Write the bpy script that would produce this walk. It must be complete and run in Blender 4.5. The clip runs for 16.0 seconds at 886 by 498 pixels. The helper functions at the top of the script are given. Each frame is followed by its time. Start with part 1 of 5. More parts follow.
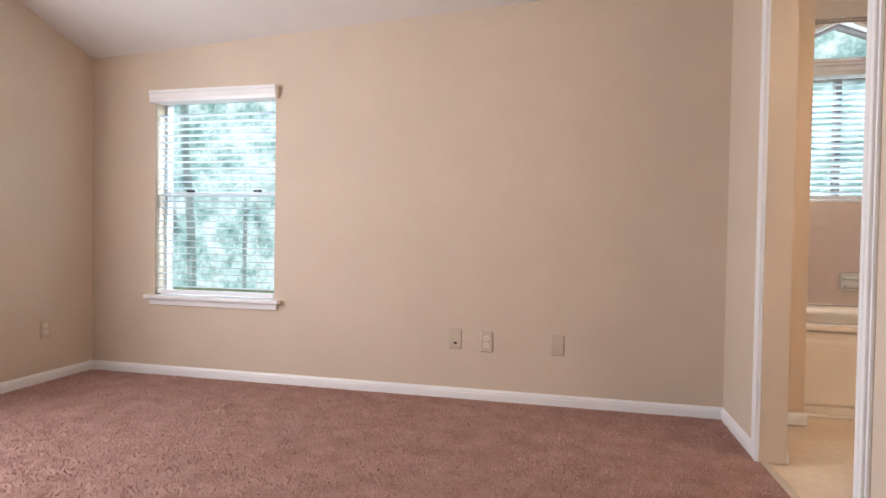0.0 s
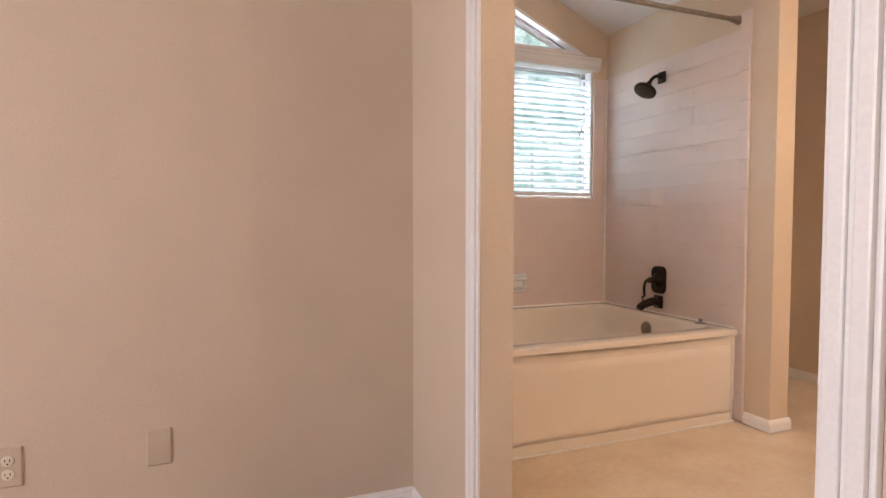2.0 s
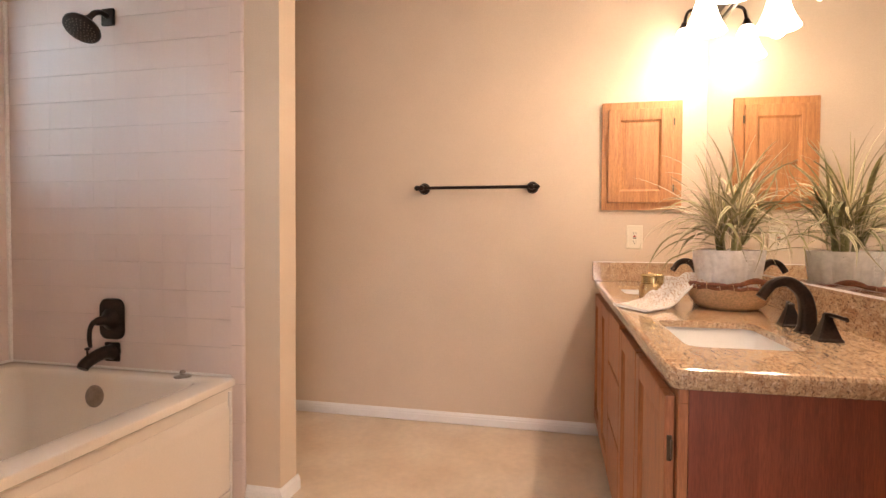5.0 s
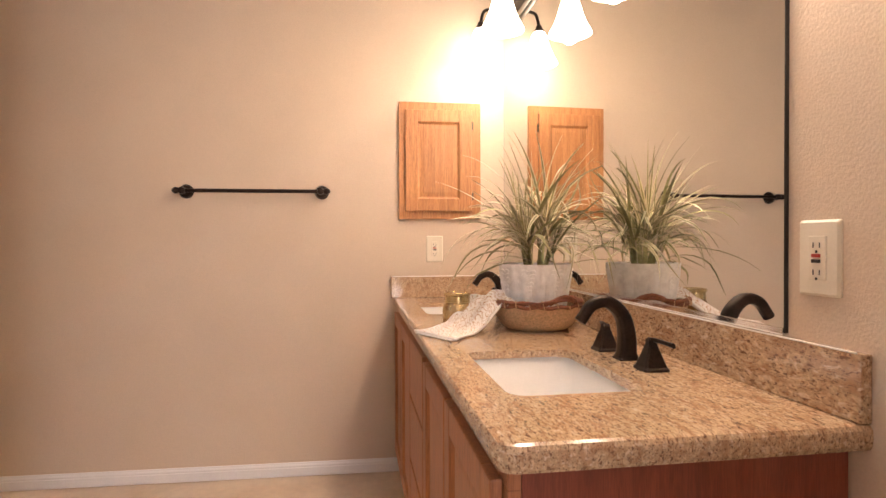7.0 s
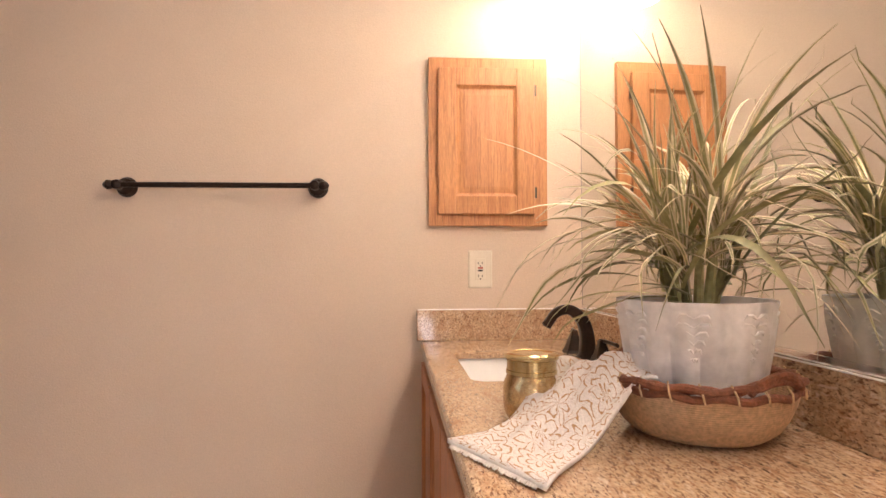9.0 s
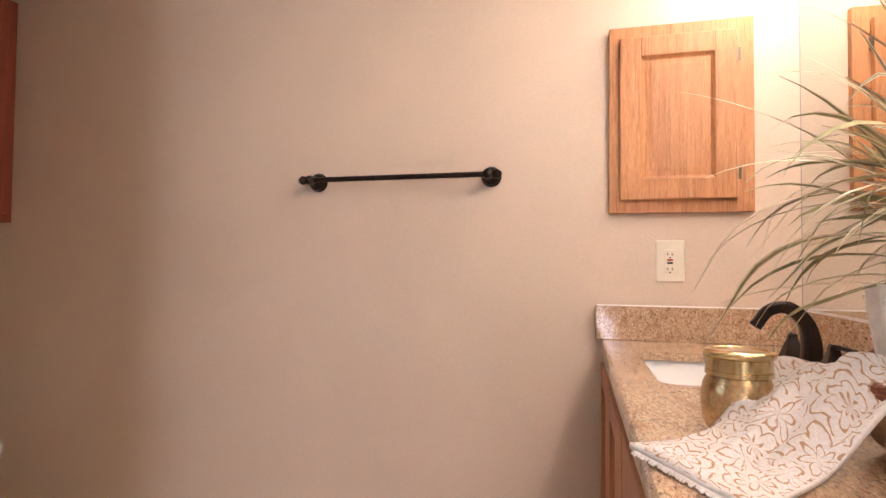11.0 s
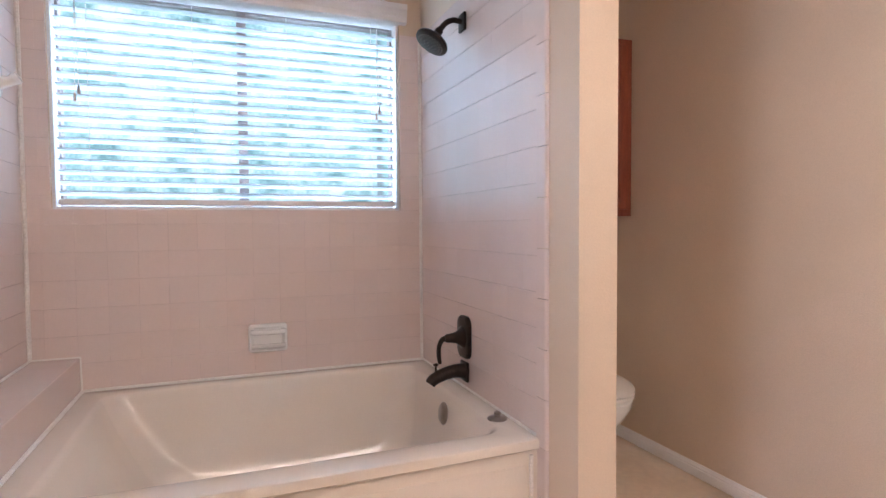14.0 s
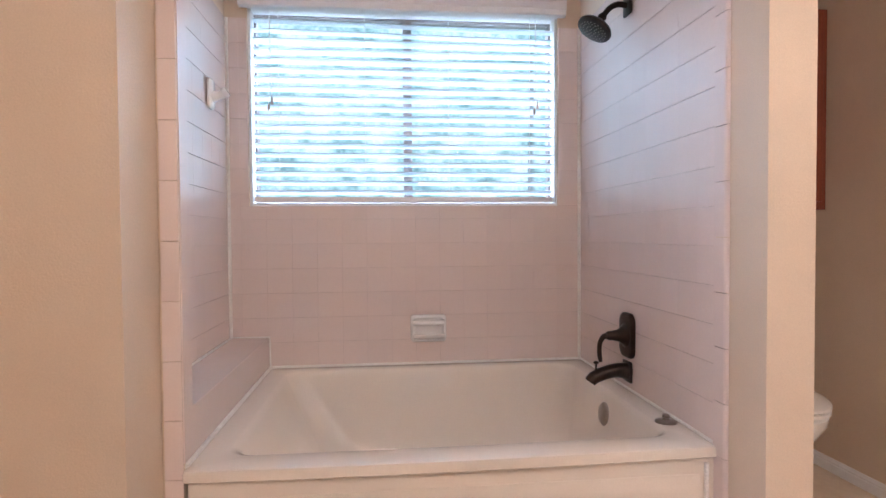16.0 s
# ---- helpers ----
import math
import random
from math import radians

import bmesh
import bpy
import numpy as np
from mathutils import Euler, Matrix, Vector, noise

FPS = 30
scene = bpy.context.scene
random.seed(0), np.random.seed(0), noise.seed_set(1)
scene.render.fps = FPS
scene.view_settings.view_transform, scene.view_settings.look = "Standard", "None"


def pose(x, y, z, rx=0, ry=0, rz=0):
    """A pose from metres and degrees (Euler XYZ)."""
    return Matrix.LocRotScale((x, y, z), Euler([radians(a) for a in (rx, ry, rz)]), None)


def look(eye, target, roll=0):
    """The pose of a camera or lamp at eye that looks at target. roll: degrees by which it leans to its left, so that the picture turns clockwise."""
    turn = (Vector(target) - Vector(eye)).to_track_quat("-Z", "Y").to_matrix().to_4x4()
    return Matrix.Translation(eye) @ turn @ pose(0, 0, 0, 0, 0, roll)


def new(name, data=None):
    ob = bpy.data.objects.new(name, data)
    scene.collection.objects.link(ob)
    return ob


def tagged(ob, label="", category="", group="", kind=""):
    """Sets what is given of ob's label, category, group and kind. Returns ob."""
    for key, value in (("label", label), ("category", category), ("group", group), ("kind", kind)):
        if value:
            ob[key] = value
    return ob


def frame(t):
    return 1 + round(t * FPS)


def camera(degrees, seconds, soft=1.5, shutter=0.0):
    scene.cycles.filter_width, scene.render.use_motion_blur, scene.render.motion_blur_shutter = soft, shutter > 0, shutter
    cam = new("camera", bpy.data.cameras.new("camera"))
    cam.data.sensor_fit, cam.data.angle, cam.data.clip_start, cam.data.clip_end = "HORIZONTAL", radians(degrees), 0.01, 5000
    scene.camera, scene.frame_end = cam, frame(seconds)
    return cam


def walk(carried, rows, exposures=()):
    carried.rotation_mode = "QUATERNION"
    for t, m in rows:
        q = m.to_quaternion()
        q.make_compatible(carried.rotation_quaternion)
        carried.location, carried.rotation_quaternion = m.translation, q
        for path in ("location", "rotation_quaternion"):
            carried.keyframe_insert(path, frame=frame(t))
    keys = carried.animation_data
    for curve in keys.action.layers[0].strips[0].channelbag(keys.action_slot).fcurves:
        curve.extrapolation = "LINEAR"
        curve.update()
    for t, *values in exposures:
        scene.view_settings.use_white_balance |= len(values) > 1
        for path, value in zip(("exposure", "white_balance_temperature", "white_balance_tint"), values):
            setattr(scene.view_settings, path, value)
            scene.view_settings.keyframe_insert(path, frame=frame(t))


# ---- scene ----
cam = camera(76.8, 16.0)
PATH = [
    (0, (-0.027, 0.19, 0.917), (-0.468, 2.141, 0.877), 0.9),
    (0.5, (0.04, 0.476, 0.863), (-0.162, 2.466, 0.86), 0.7),
    (1, (0.048, 0.77, 0.897), (0.216, 2.765, 0.887), 0.1),
    (1.5, (0.058, 1.063, 0.954), (0.521, 3.008, 0.91), -0.3),
    (2, (0.112, 1.375, 1.036), (0.848, 3.232, 0.949), -0.0),
    (2.5, (0.219, 1.632, 1.083), (1.197, 3.374, 0.978), -0.6),
    (3, (0.348, 1.871, 1.105), (1.55, 3.465, 0.989), -0.1),
    (3.5, (0.486, 2.02, 1.066), (1.943, 3.384, 0.982), 0.1),
    (4, (0.576, 2.126, 1.062), (2.282, 3.167, 0.986), 0.2),
    (4.5, (0.65, 2.179, 1.056), (2.504, 2.922, 0.988), 0.3),
    (5, (0.689, 2.228, 1.058), (2.635, 2.684, 1.001), 0.3),
    (5.2, (0.712, 2.252, 1.058), (2.682, 2.589, 1.004), 0.4),
    (7.3, (1.176, 2.193, 1.071), (3.157, 1.919, 1.048), -0.1),
    (7.5, (1.249, 2.186, 1.072), (3.228, 1.897, 1.048), -0.0),
    (8, (1.474, 2.187, 1.094), (3.449, 1.874, 1.078), -0.0),
    (8.5, (1.689, 2.195, 1.101), (3.665, 1.885, 1.077), -0.0),
    (8.7, (1.81, 2.138, 1.072), (3.797, 1.909, 1.082), -0.1),
    (9.75, (1.955, 2.16, 1.05), (3.955, 2.19, 1.085), 0.1),
    (10.8, (2.012, 2.14, 1.022), (3.969, 2.551, 1.082), 0.3),
    (11, (1.985, 2.135, 1.022), (3.914, 2.658, 1.084), 0.5),
    (11.5, (1.911, 2.088, 1.122), (3.69, 3.001, 1.068), 0.4),
    (12, (1.88, 2.068, 1.155), (3.427, 3.334, 1.066), 0.0),
    (12.5, (1.852, 2.066, 1.156), (3.176, 3.562, 1.064), -0.1),
    (13, (1.806, 2.064, 1.158), (2.928, 3.717, 1.06), -0.1),
    (13.5, (1.771, 2.058, 1.151), (2.682, 3.829, 1.058), -0.1),
    (14, (1.752, 2.051, 1.137), (2.469, 3.916, 1.056), -0.4),
    (14.5, (1.738, 2.056, 1.117), (2.287, 3.978, 1.051), -0.5),
    (15, (1.725, 2.064, 1.106), (2.127, 4.022, 1.045), -0.4),
    (15.5, (1.72, 2.065, 1.096), (2.004, 4.043, 1.038), -0.5),
    (16, (1.713, 2.06, 1.082), (1.919, 4.048, 1.03), -0.4),
]
walk(cam, [(t, look(eye, target, roll)) for t, eye, target, roll in PATH], exposures=[(0.0, 0.38, 6520, 14), (2.0, 0.35, 7050, 20), (5.0, 0.49, 7150, 21), (7.5, 0.41, 6650, 20), (8.7, 0.41, 6450, 19), (11.0, 0.45, 5980, 20), (12.0, 0.53, 5800, 17), (13.5, 0.53, 5680, 18), (16.0, 0.52, 5650, 18)])

# ---- light ----
def node_tree(idblock):
    idblock.use_nodes = True
    nt = idblock.node_tree
    nt.nodes.clear()
    return nt


world = bpy.data.worlds.new("sky")
scene.world = world
nt = node_tree(world)
sky = nt.nodes.new("ShaderNodeTexSky")
sky.sky_type, sky.sun_disc = "NISHITA", False
sky.sun_elevation, sky.sun_rotation = radians(50), radians(120)
bg = nt.nodes.new("ShaderNodeBackground")
bg.inputs["Strength"].default_value = 0.12
wo = nt.nodes.new("ShaderNodeOutputWorld")
nt.links.new(sky.outputs[0], bg.inputs[0])
nt.links.new(bg.outputs[0], wo.inputs[0])

sun = new("sun", bpy.data.lights.new("sun", "SUN"))
sun.data.energy, sun.data.angle, sun.data.color = 3.0, radians(0.5), (1, 0.95, 0.86)
sun.matrix_world = look((6, -6, 10), (0, 0, 0))


def area_lamp(name, place, target, w, h, energy, color):
    ob = new(name, bpy.data.lights.new(name, "AREA"))
    ob.data.shape, ob.data.size, ob.data.size_y = "RECTANGLE", w, h
    ob.data.energy, ob.data.color = energy, color
    ob.matrix_world = look(place, target)
    return ob


BED_DAY, VANITY_LAMP, OUTSIDE = 72.0, 1.0, 0.92
area_lamp("bedroom_daylight", (-3.2, 1.1, 1.35), (0.0, 1.4, 1.3), 1.7, 1.3, BED_DAY, (0.95, 0.97, 1.0))
area_lamp("bath_window_sky", (1.82, 6.0, 3.75), (1.82, 4.64, 1.7), 2.6, 1.3, 520.0, (0.72, 0.88, 1.0))
area_lamp("bedroom_window_sky", (-2.2, 4.9, 3.4), (-2.2, 3.3, 1.2), 1.8, 1.2, 170.0, (0.80, 0.90, 1.0))

# ---- materials ----
def rgb(c):
    return (c[0], c[1], c[2], 1)


def mat(name, c1, c2=None, rough=0.5, metal=0.0, scale=6.0, stretch=(1, 1, 1), bump=0.0, bscale=120.0, fine=0.12, fscale=180.0, coat=0.0, spec=0.5, object_random=0.0):
    """Two-scale mottled surface with fine relief."""
    m = bpy.data.materials.new(name)
    nt = node_tree(m)
    N, L = nt.nodes.new, nt.links.new
    out, p = N("ShaderNodeOutputMaterial"), N("ShaderNodeBsdfPrincipled")
    L(p.outputs[0], out.inputs[0])
    tc, mp = N("ShaderNodeTexCoord"), N("ShaderNodeMapping")
    mp.inputs["Scale"].default_value = stretch
    L(tc.outputs["Object"], mp.inputs[0])
    n1 = N("ShaderNodeTexNoise")
    n1.inputs["Scale"].default_value, n1.inputs["Detail"].default_value = scale, 5
    L(mp.outputs[0], n1.inputs["Vector"])
    ramp = N("ShaderNodeMapRange")
    ramp.inputs[1].default_value, ramp.inputs[2].default_value = 0.3, 0.7
    L(n1.outputs[0], ramp.inputs[0])
    mix = N("ShaderNodeMix")
    mix.data_type = "RGBA"
    mix.inputs[6].default_value, mix.inputs[7].default_value = rgb(c1), rgb(c2 or c1)
    L(ramp.outputs[0], mix.inputs[0])
    n2 = N("ShaderNodeTexNoise")
    n2.inputs["Scale"].default_value, n2.inputs["Detail"].default_value = fscale, 3
    L(mp.outputs[0], n2.inputs["Vector"])
    r2 = N("ShaderNodeMapRange")
    r2.inputs[1].default_value, r2.inputs[2].default_value = 0.3, 0.7
    r2.inputs[3].default_value, r2.inputs[4].default_value = 1 - fine, 1 + fine
    L(n2.outputs[0], r2.inputs[0])
    val = r2.outputs[0]
    if object_random:
        oi, r3, mu = N("ShaderNodeObjectInfo"), N("ShaderNodeMapRange"), N("ShaderNodeMath")
        r3.inputs[3].default_value, r3.inputs[4].default_value = 1 - object_random, 1 + object_random
        L(oi.outputs["Random"], r3.inputs[0])
        mu.operation = "MULTIPLY"
        L(val, mu.inputs[0]), L(r3.outputs[0], mu.inputs[1])
        val = mu.outputs[0]
    hs = N("ShaderNodeHueSaturation")
    L(mix.outputs[2], hs.inputs["Color"]), L(val, hs.inputs["Value"])
    L(hs.outputs[0], p.inputs["Base Color"])
    rr = N("ShaderNodeMapRange")
    rr.inputs[3].default_value, rr.inputs[4].default_value = max(0.02, rough * 0.85), min(1, rough * 1.15)
    L(n1.outputs[0], rr.inputs[0]), L(rr.outputs[0], p.inputs["Roughness"])
    p.inputs["Metallic"].default_value = metal
    p.inputs["Coat Weight"].default_value = coat
    p.inputs["Coat Roughness"].default_value = 0.08
    p.inputs["Specular IOR Level"].default_value = spec
    if bump:
        n3, b = N("ShaderNodeTexNoise"), N("ShaderNodeBump")
        n3.inputs["Scale"].default_value, n3.inputs["Detail"].default_value = bscale, 4
        L(mp.outputs[0], n3.inputs["Vector"])
        b.inputs["Strength"].default_value, b.inputs["Distance"].default_value = bump, 0.004
        L(n3.outputs[0], b.inputs["Height"]), L(b.outputs[0], p.inputs["Normal"])
    return m


def surface(m):
    return next(n for n in m.node_tree.nodes if n.type == "BSDF_PRINCIPLED")


M_WALL = mat("bedroom_wall_paint", (0.62, 0.515, 0.41), (0.66, 0.55, 0.44), 0.75, scale=3, bump=0.28, bscale=190, fine=0.04, fscale=260)
M_BATHWALL = mat("bath_wall_paint", (0.66, 0.535, 0.415), (0.70, 0.57, 0.445), 0.7, scale=3, bump=0.28, bscale=190, fine=0.04, fscale=260)
M_CEIL = mat("ceiling_paint", (0.72, 0.70, 0.68), (0.76, 0.74, 0.72), 0.85, scale=4, bump=0.35, bscale=140, fine=0.03)
M_TRIM = mat("white_trim_paint", (0.86, 0.855, 0.86), (0.82, 0.815, 0.82), 0.35, scale=9, bump=0.05, bscale=60, fine=0.03)
M_CARPET = mat("carpet_pile", (0.46, 0.29, 0.25), (0.34, 0.20, 0.17), 0.95, scale=9, bump=0.9, bscale=260, fine=0.3, fscale=320, spec=0.1)
M_TUFT = mat("carpet_fibre", (0.62, 0.41, 0.36), (0.42, 0.25, 0.215), 0.95, scale=7, fine=0.35, fscale=240, spec=0.1)
M_VINYL = mat("vinyl_floor", (0.68, 0.53, 0.39), (0.80, 0.68, 0.54), 0.32, scale=3.5, bump=0.05, bscale=50, fine=0.05, fscale=30, coat=0.1)
M_TILE = mat("glazed_tile", (0.76, 0.64, 0.60), (0.79, 0.67, 0.63), 0.18, scale=3, bump=0.08, bscale=14, fine=0.02, object_random=0.015)
M_GROUT = mat("grout", (0.72, 0.61, 0.57), (0.66, 0.555, 0.515), 0.9, scale=12, fine=0.12, bump=0.3, bscale=150)
M_CAULK = mat("caulk", (0.86, 0.83, 0.80), (0.82, 0.78, 0.74), 0.5, scale=14)
M_TUB = mat("tub_enamel", (0.85, 0.77, 0.685), (0.83, 0.75, 0.665), 0.13, scale=3, fine=0.02, bump=0.03, bscale=8, coat=0.3)
M_WHITE = mat("white_porcelain", (0.90, 0.90, 0.89), (0.88, 0.87, 0.86), 0.1, scale=5, fine=0.015, coat=0.3)
M_BRONZE = mat("oil_rubbed_bronze", (0.022, 0.017, 0.015), (0.045, 0.03, 0.023), 0.33, metal=0.75, scale=30, fine=0.2)
M_NICKEL = mat("brushed_nickel", (0.34, 0.29, 0.25), (0.26, 0.22, 0.19), 0.3, metal=1.0, scale=40, fine=0.08)
M_CHROME = mat("chrome", (0.8, 0.8, 0.8), None, 0.12, metal=1.0, fine=0.02)
M_PLATE = mat("cover_plate_plastic", (0.60, 0.505, 0.40), (0.56, 0.47, 0.37), 0.4, scale=9, fine=0.02)
M_IVORY = mat("outlet_plastic", (0.78, 0.71, 0.58), None, 0.35, fine=0.02)
M_DARK = mat("dark_slot", (0.02, 0.018, 0.016), None, 0.6)
M_RED = mat("reset_button", (0.45, 0.05, 0.03), None, 0.5)
M_FRAME = mat("window_frame_metal", (0.34, 0.31, 0.31), (0.27, 0.24, 0.24), 0.45, metal=0.3, scale=20)
M_SASH = mat("window_sash_white", (0.62, 0.62, 0.62), (0.55, 0.55, 0.55), 0.45, scale=20)
M_CORD = mat("blind_cord", (0.78, 0.78, 0.76), None, 0.8)
M_TASSEL = mat("cord_tassel", (0.62, 0.5, 0.42), None, 0.6)
M_JAR = mat("gold_jar", (0.72, 0.55, 0.31), (0.50, 0.33, 0.15), 0.24, metal=0.8, scale=30, fine=0.2, bump=0.12, bscale=60)
M_LID = mat("gold_lid", (0.66, 0.55, 0.31), (0.54, 0.43, 0.22), 0.2, metal=1.0, scale=40, fine=0.08, bump=0.03, bscale=50)
M_ROPE = mat("basket_rope", (0.26, 0.095, 0.045), (0.16, 0.055, 0.03), 0.7, scale=60, bump=0.6, bscale=220, fine=0.25)
M_STRAW = mat("pale_straw", (0.62, 0.45, 0.27), (0.52, 0.36, 0.2), 0.8, scale=60)
M_POT = mat("pot_glaze", (0.92, 0.90, 0.89), (0.80, 0.78, 0.76), 0.35, scale=22, fine=0.1, fscale=60, bump=0.25, bscale=45)
M_SOIL = mat("potting_moss", (0.06, 0.05, 0.03), (0.10, 0.09, 0.04), 0.95, scale=50, bump=1.0, bscale=120, fine=0.4)
M_PLASTIC = mat("white_seat_plastic", (0.83, 0.81, 0.78), None, 0.2, fine=0.015)
M_HINGE = mat("hinge_metal", (0.12, 0.09, 0.06), None, 0.4, metal=0.8)


def wood(name, dark, light, rough=0.5, pores=0.7):
    """Oak: long grain along z with cathedral swirls and pores."""
    m = mat(name, dark, light, rough, scale=5, stretch=(9, 9, 0.8), bump=0.12, bscale=60, fine=0.18, fscale=55)
    nt = m.node_tree
    N, L = nt.nodes.new, nt.links.new
    p = surface(m)
    base = p.inputs["Base Color"].links[0].from_socket
    tc, mp, w, r, mx = N("ShaderNodeTexCoord"), N("ShaderNodeMapping"), N("ShaderNodeTexNoise"), N("ShaderNodeMapRange"), N("ShaderNodeMix")
    # dark open pores in long thin dashes, bunched by a slow swirl
    mp.inputs["Scale"].default_value = (26, 26, 1.1)
    L(tc.outputs["Object"], mp.inputs[0])
    w.inputs["Scale"].default_value, w.inputs["Detail"].default_value, w.inputs["Distortion"].default_value = 7, 4, 0.8
    L(mp.outputs[0], w.inputs["Vector"])
    r.inputs[1].default_value, r.inputs[2].default_value, r.inputs[3].default_value, r.inputs[4].default_value = 0.52, 0.70, 0.0, pores
    L(w.outputs[0], r.inputs[0])
    mx.data_type = "RGBA"
    mx.inputs[7].default_value = rgb(tuple(v * 0.45 for v in dark))
    L(r.outputs[0], mx.inputs[0]), L(base, mx.inputs[6]), L(mx.outputs[2], p.inputs["Base Color"])
    return m


M_OAK = wood("oak_honey", (0.43, 0.18, 0.065), (0.56, 0.265, 0.105), pores=0.55)
M_OAKRED = wood("oak_dark_red", (0.20, 0.045, 0.022), (0.27, 0.068, 0.033), 0.4, 0.25)
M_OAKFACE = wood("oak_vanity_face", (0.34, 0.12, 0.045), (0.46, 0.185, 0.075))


def granite():
    m = mat("granite_gold", (0.53, 0.365, 0.225), (0.62, 0.455, 0.295), 0.12, scale=40, fine=0.25, fscale=150, coat=0.4)
    nt = m.node_tree
    N, L = nt.nodes.new, nt.links.new
    p = surface(m)
    hs = p.inputs["Base Color"].links[0].from_node
    tc, mp = N("ShaderNodeTexCoord"), N("ShaderNodeMapping")
    mp.inputs["Rotation"].default_value = (0.3, 0.2, 0.6)
    mp.inputs["Scale"].default_value = (0.45, 1.35, 1.1)
    L(tc.outputs["Object"], mp.inputs[0])
    last = hs.outputs[0]
    for sc, lo, hi, col in ((34, 0.50, 0.72, (0.42, 0.245, 0.14)), (170, 0.52, 0.70, (0.34, 0.18, 0.095)), (150, 0.57, 0.68, (0.19, 0.105, 0.065)), (290, 0.57, 0.68, (0.17, 0.10, 0.07)), (110, 0.58, 0.74, (0.72, 0.57, 0.42))):
        n, r, mx = N("ShaderNodeTexNoise"), N("ShaderNodeMapRange"), N("ShaderNodeMix")
        n.inputs["Scale"].default_value, n.inputs["Detail"].default_value, n.inputs["Distortion"].default_value = sc, 3, 0.6
        L(mp.outputs[0], n.inputs["Vector"])
        r.inputs[1].default_value, r.inputs[2].default_value = lo, hi
        L(n.outputs[0], r.inputs[0])
        mx.data_type = "RGBA"
        mx.inputs[7].default_value = rgb(col)
        L(r.outputs[0], mx.inputs[0]), L(last, mx.inputs[6])
        last = mx.outputs[2]
    L(last, p.inputs["Base Color"])
    return m


M_GRANITE = granite()


def translucent(name, color, amount):
    """Thin white slat or shade that lets some light through."""
    m = mat(name, color, tuple(v * 0.96 for v in color), 0.5, scale=10, fine=0.02)
    nt = m.node_tree
    N, L = nt.nodes.new, nt.links.new
    t, mx = N("ShaderNodeBsdfTranslucent"), N("ShaderNodeMixShader")
    t.inputs[0].default_value = rgb(color)
    mx.inputs[0].default_value = amount
    out = next(n for n in nt.nodes if n.type == "OUTPUT_MATERIAL")
    L(surface(m).outputs[0], mx.inputs[1]), L(t.outputs[0], mx.inputs[2]), L(mx.outputs[0], out.inputs[0])
    return m


M_SLAT = translucent("blind_slat", (0.74, 0.82, 0.86), 0.24)


def glass():
    m = bpy.data.materials.new("window_glass")
    nt = node_tree(m)
    N, L = nt.nodes.new, nt.links.new
    out, g = N("ShaderNodeOutputMaterial"), N("ShaderNodeBsdfPrincipled")
    g.inputs["Base Color"].default_value = (0.96, 0.99, 0.98, 1)
    g.inputs["Roughness"].default_value, g.inputs["Transmission Weight"].default_value, g.inputs["IOR"].default_value = 0.0, 1.0, 1.05
    L(g.outputs[0], out.inputs[0])
    return m


def mirror_material():
    m = bpy.data.materials.new("mirror_silver")
    nt = node_tree(m)
    N, L = nt.nodes.new, nt.links.new
    out, g = N("ShaderNodeOutputMaterial"), N("ShaderNodeBsdfPrincipled")
    g.inputs["Base Color"].default_value = (0.80, 0.81, 0.78, 1)
    g.inputs["Metallic"].default_value, g.inputs["Roughness"].default_value = 1.0, 0.015
    L(g.outputs[0], out.inputs[0])
    return m


def glowing(name, color, strength):
    m = bpy.data.materials.new(name)
    nt = node_tree(m)
    N, L = nt.nodes.new, nt.links.new
    out, e = N("ShaderNodeOutputMaterial"), N("ShaderNodeEmission")
    e.inputs[0].default_value, e.inputs[1].default_value = rgb(color), strength
    L(e.outputs[0], out.inputs[0])
    return m


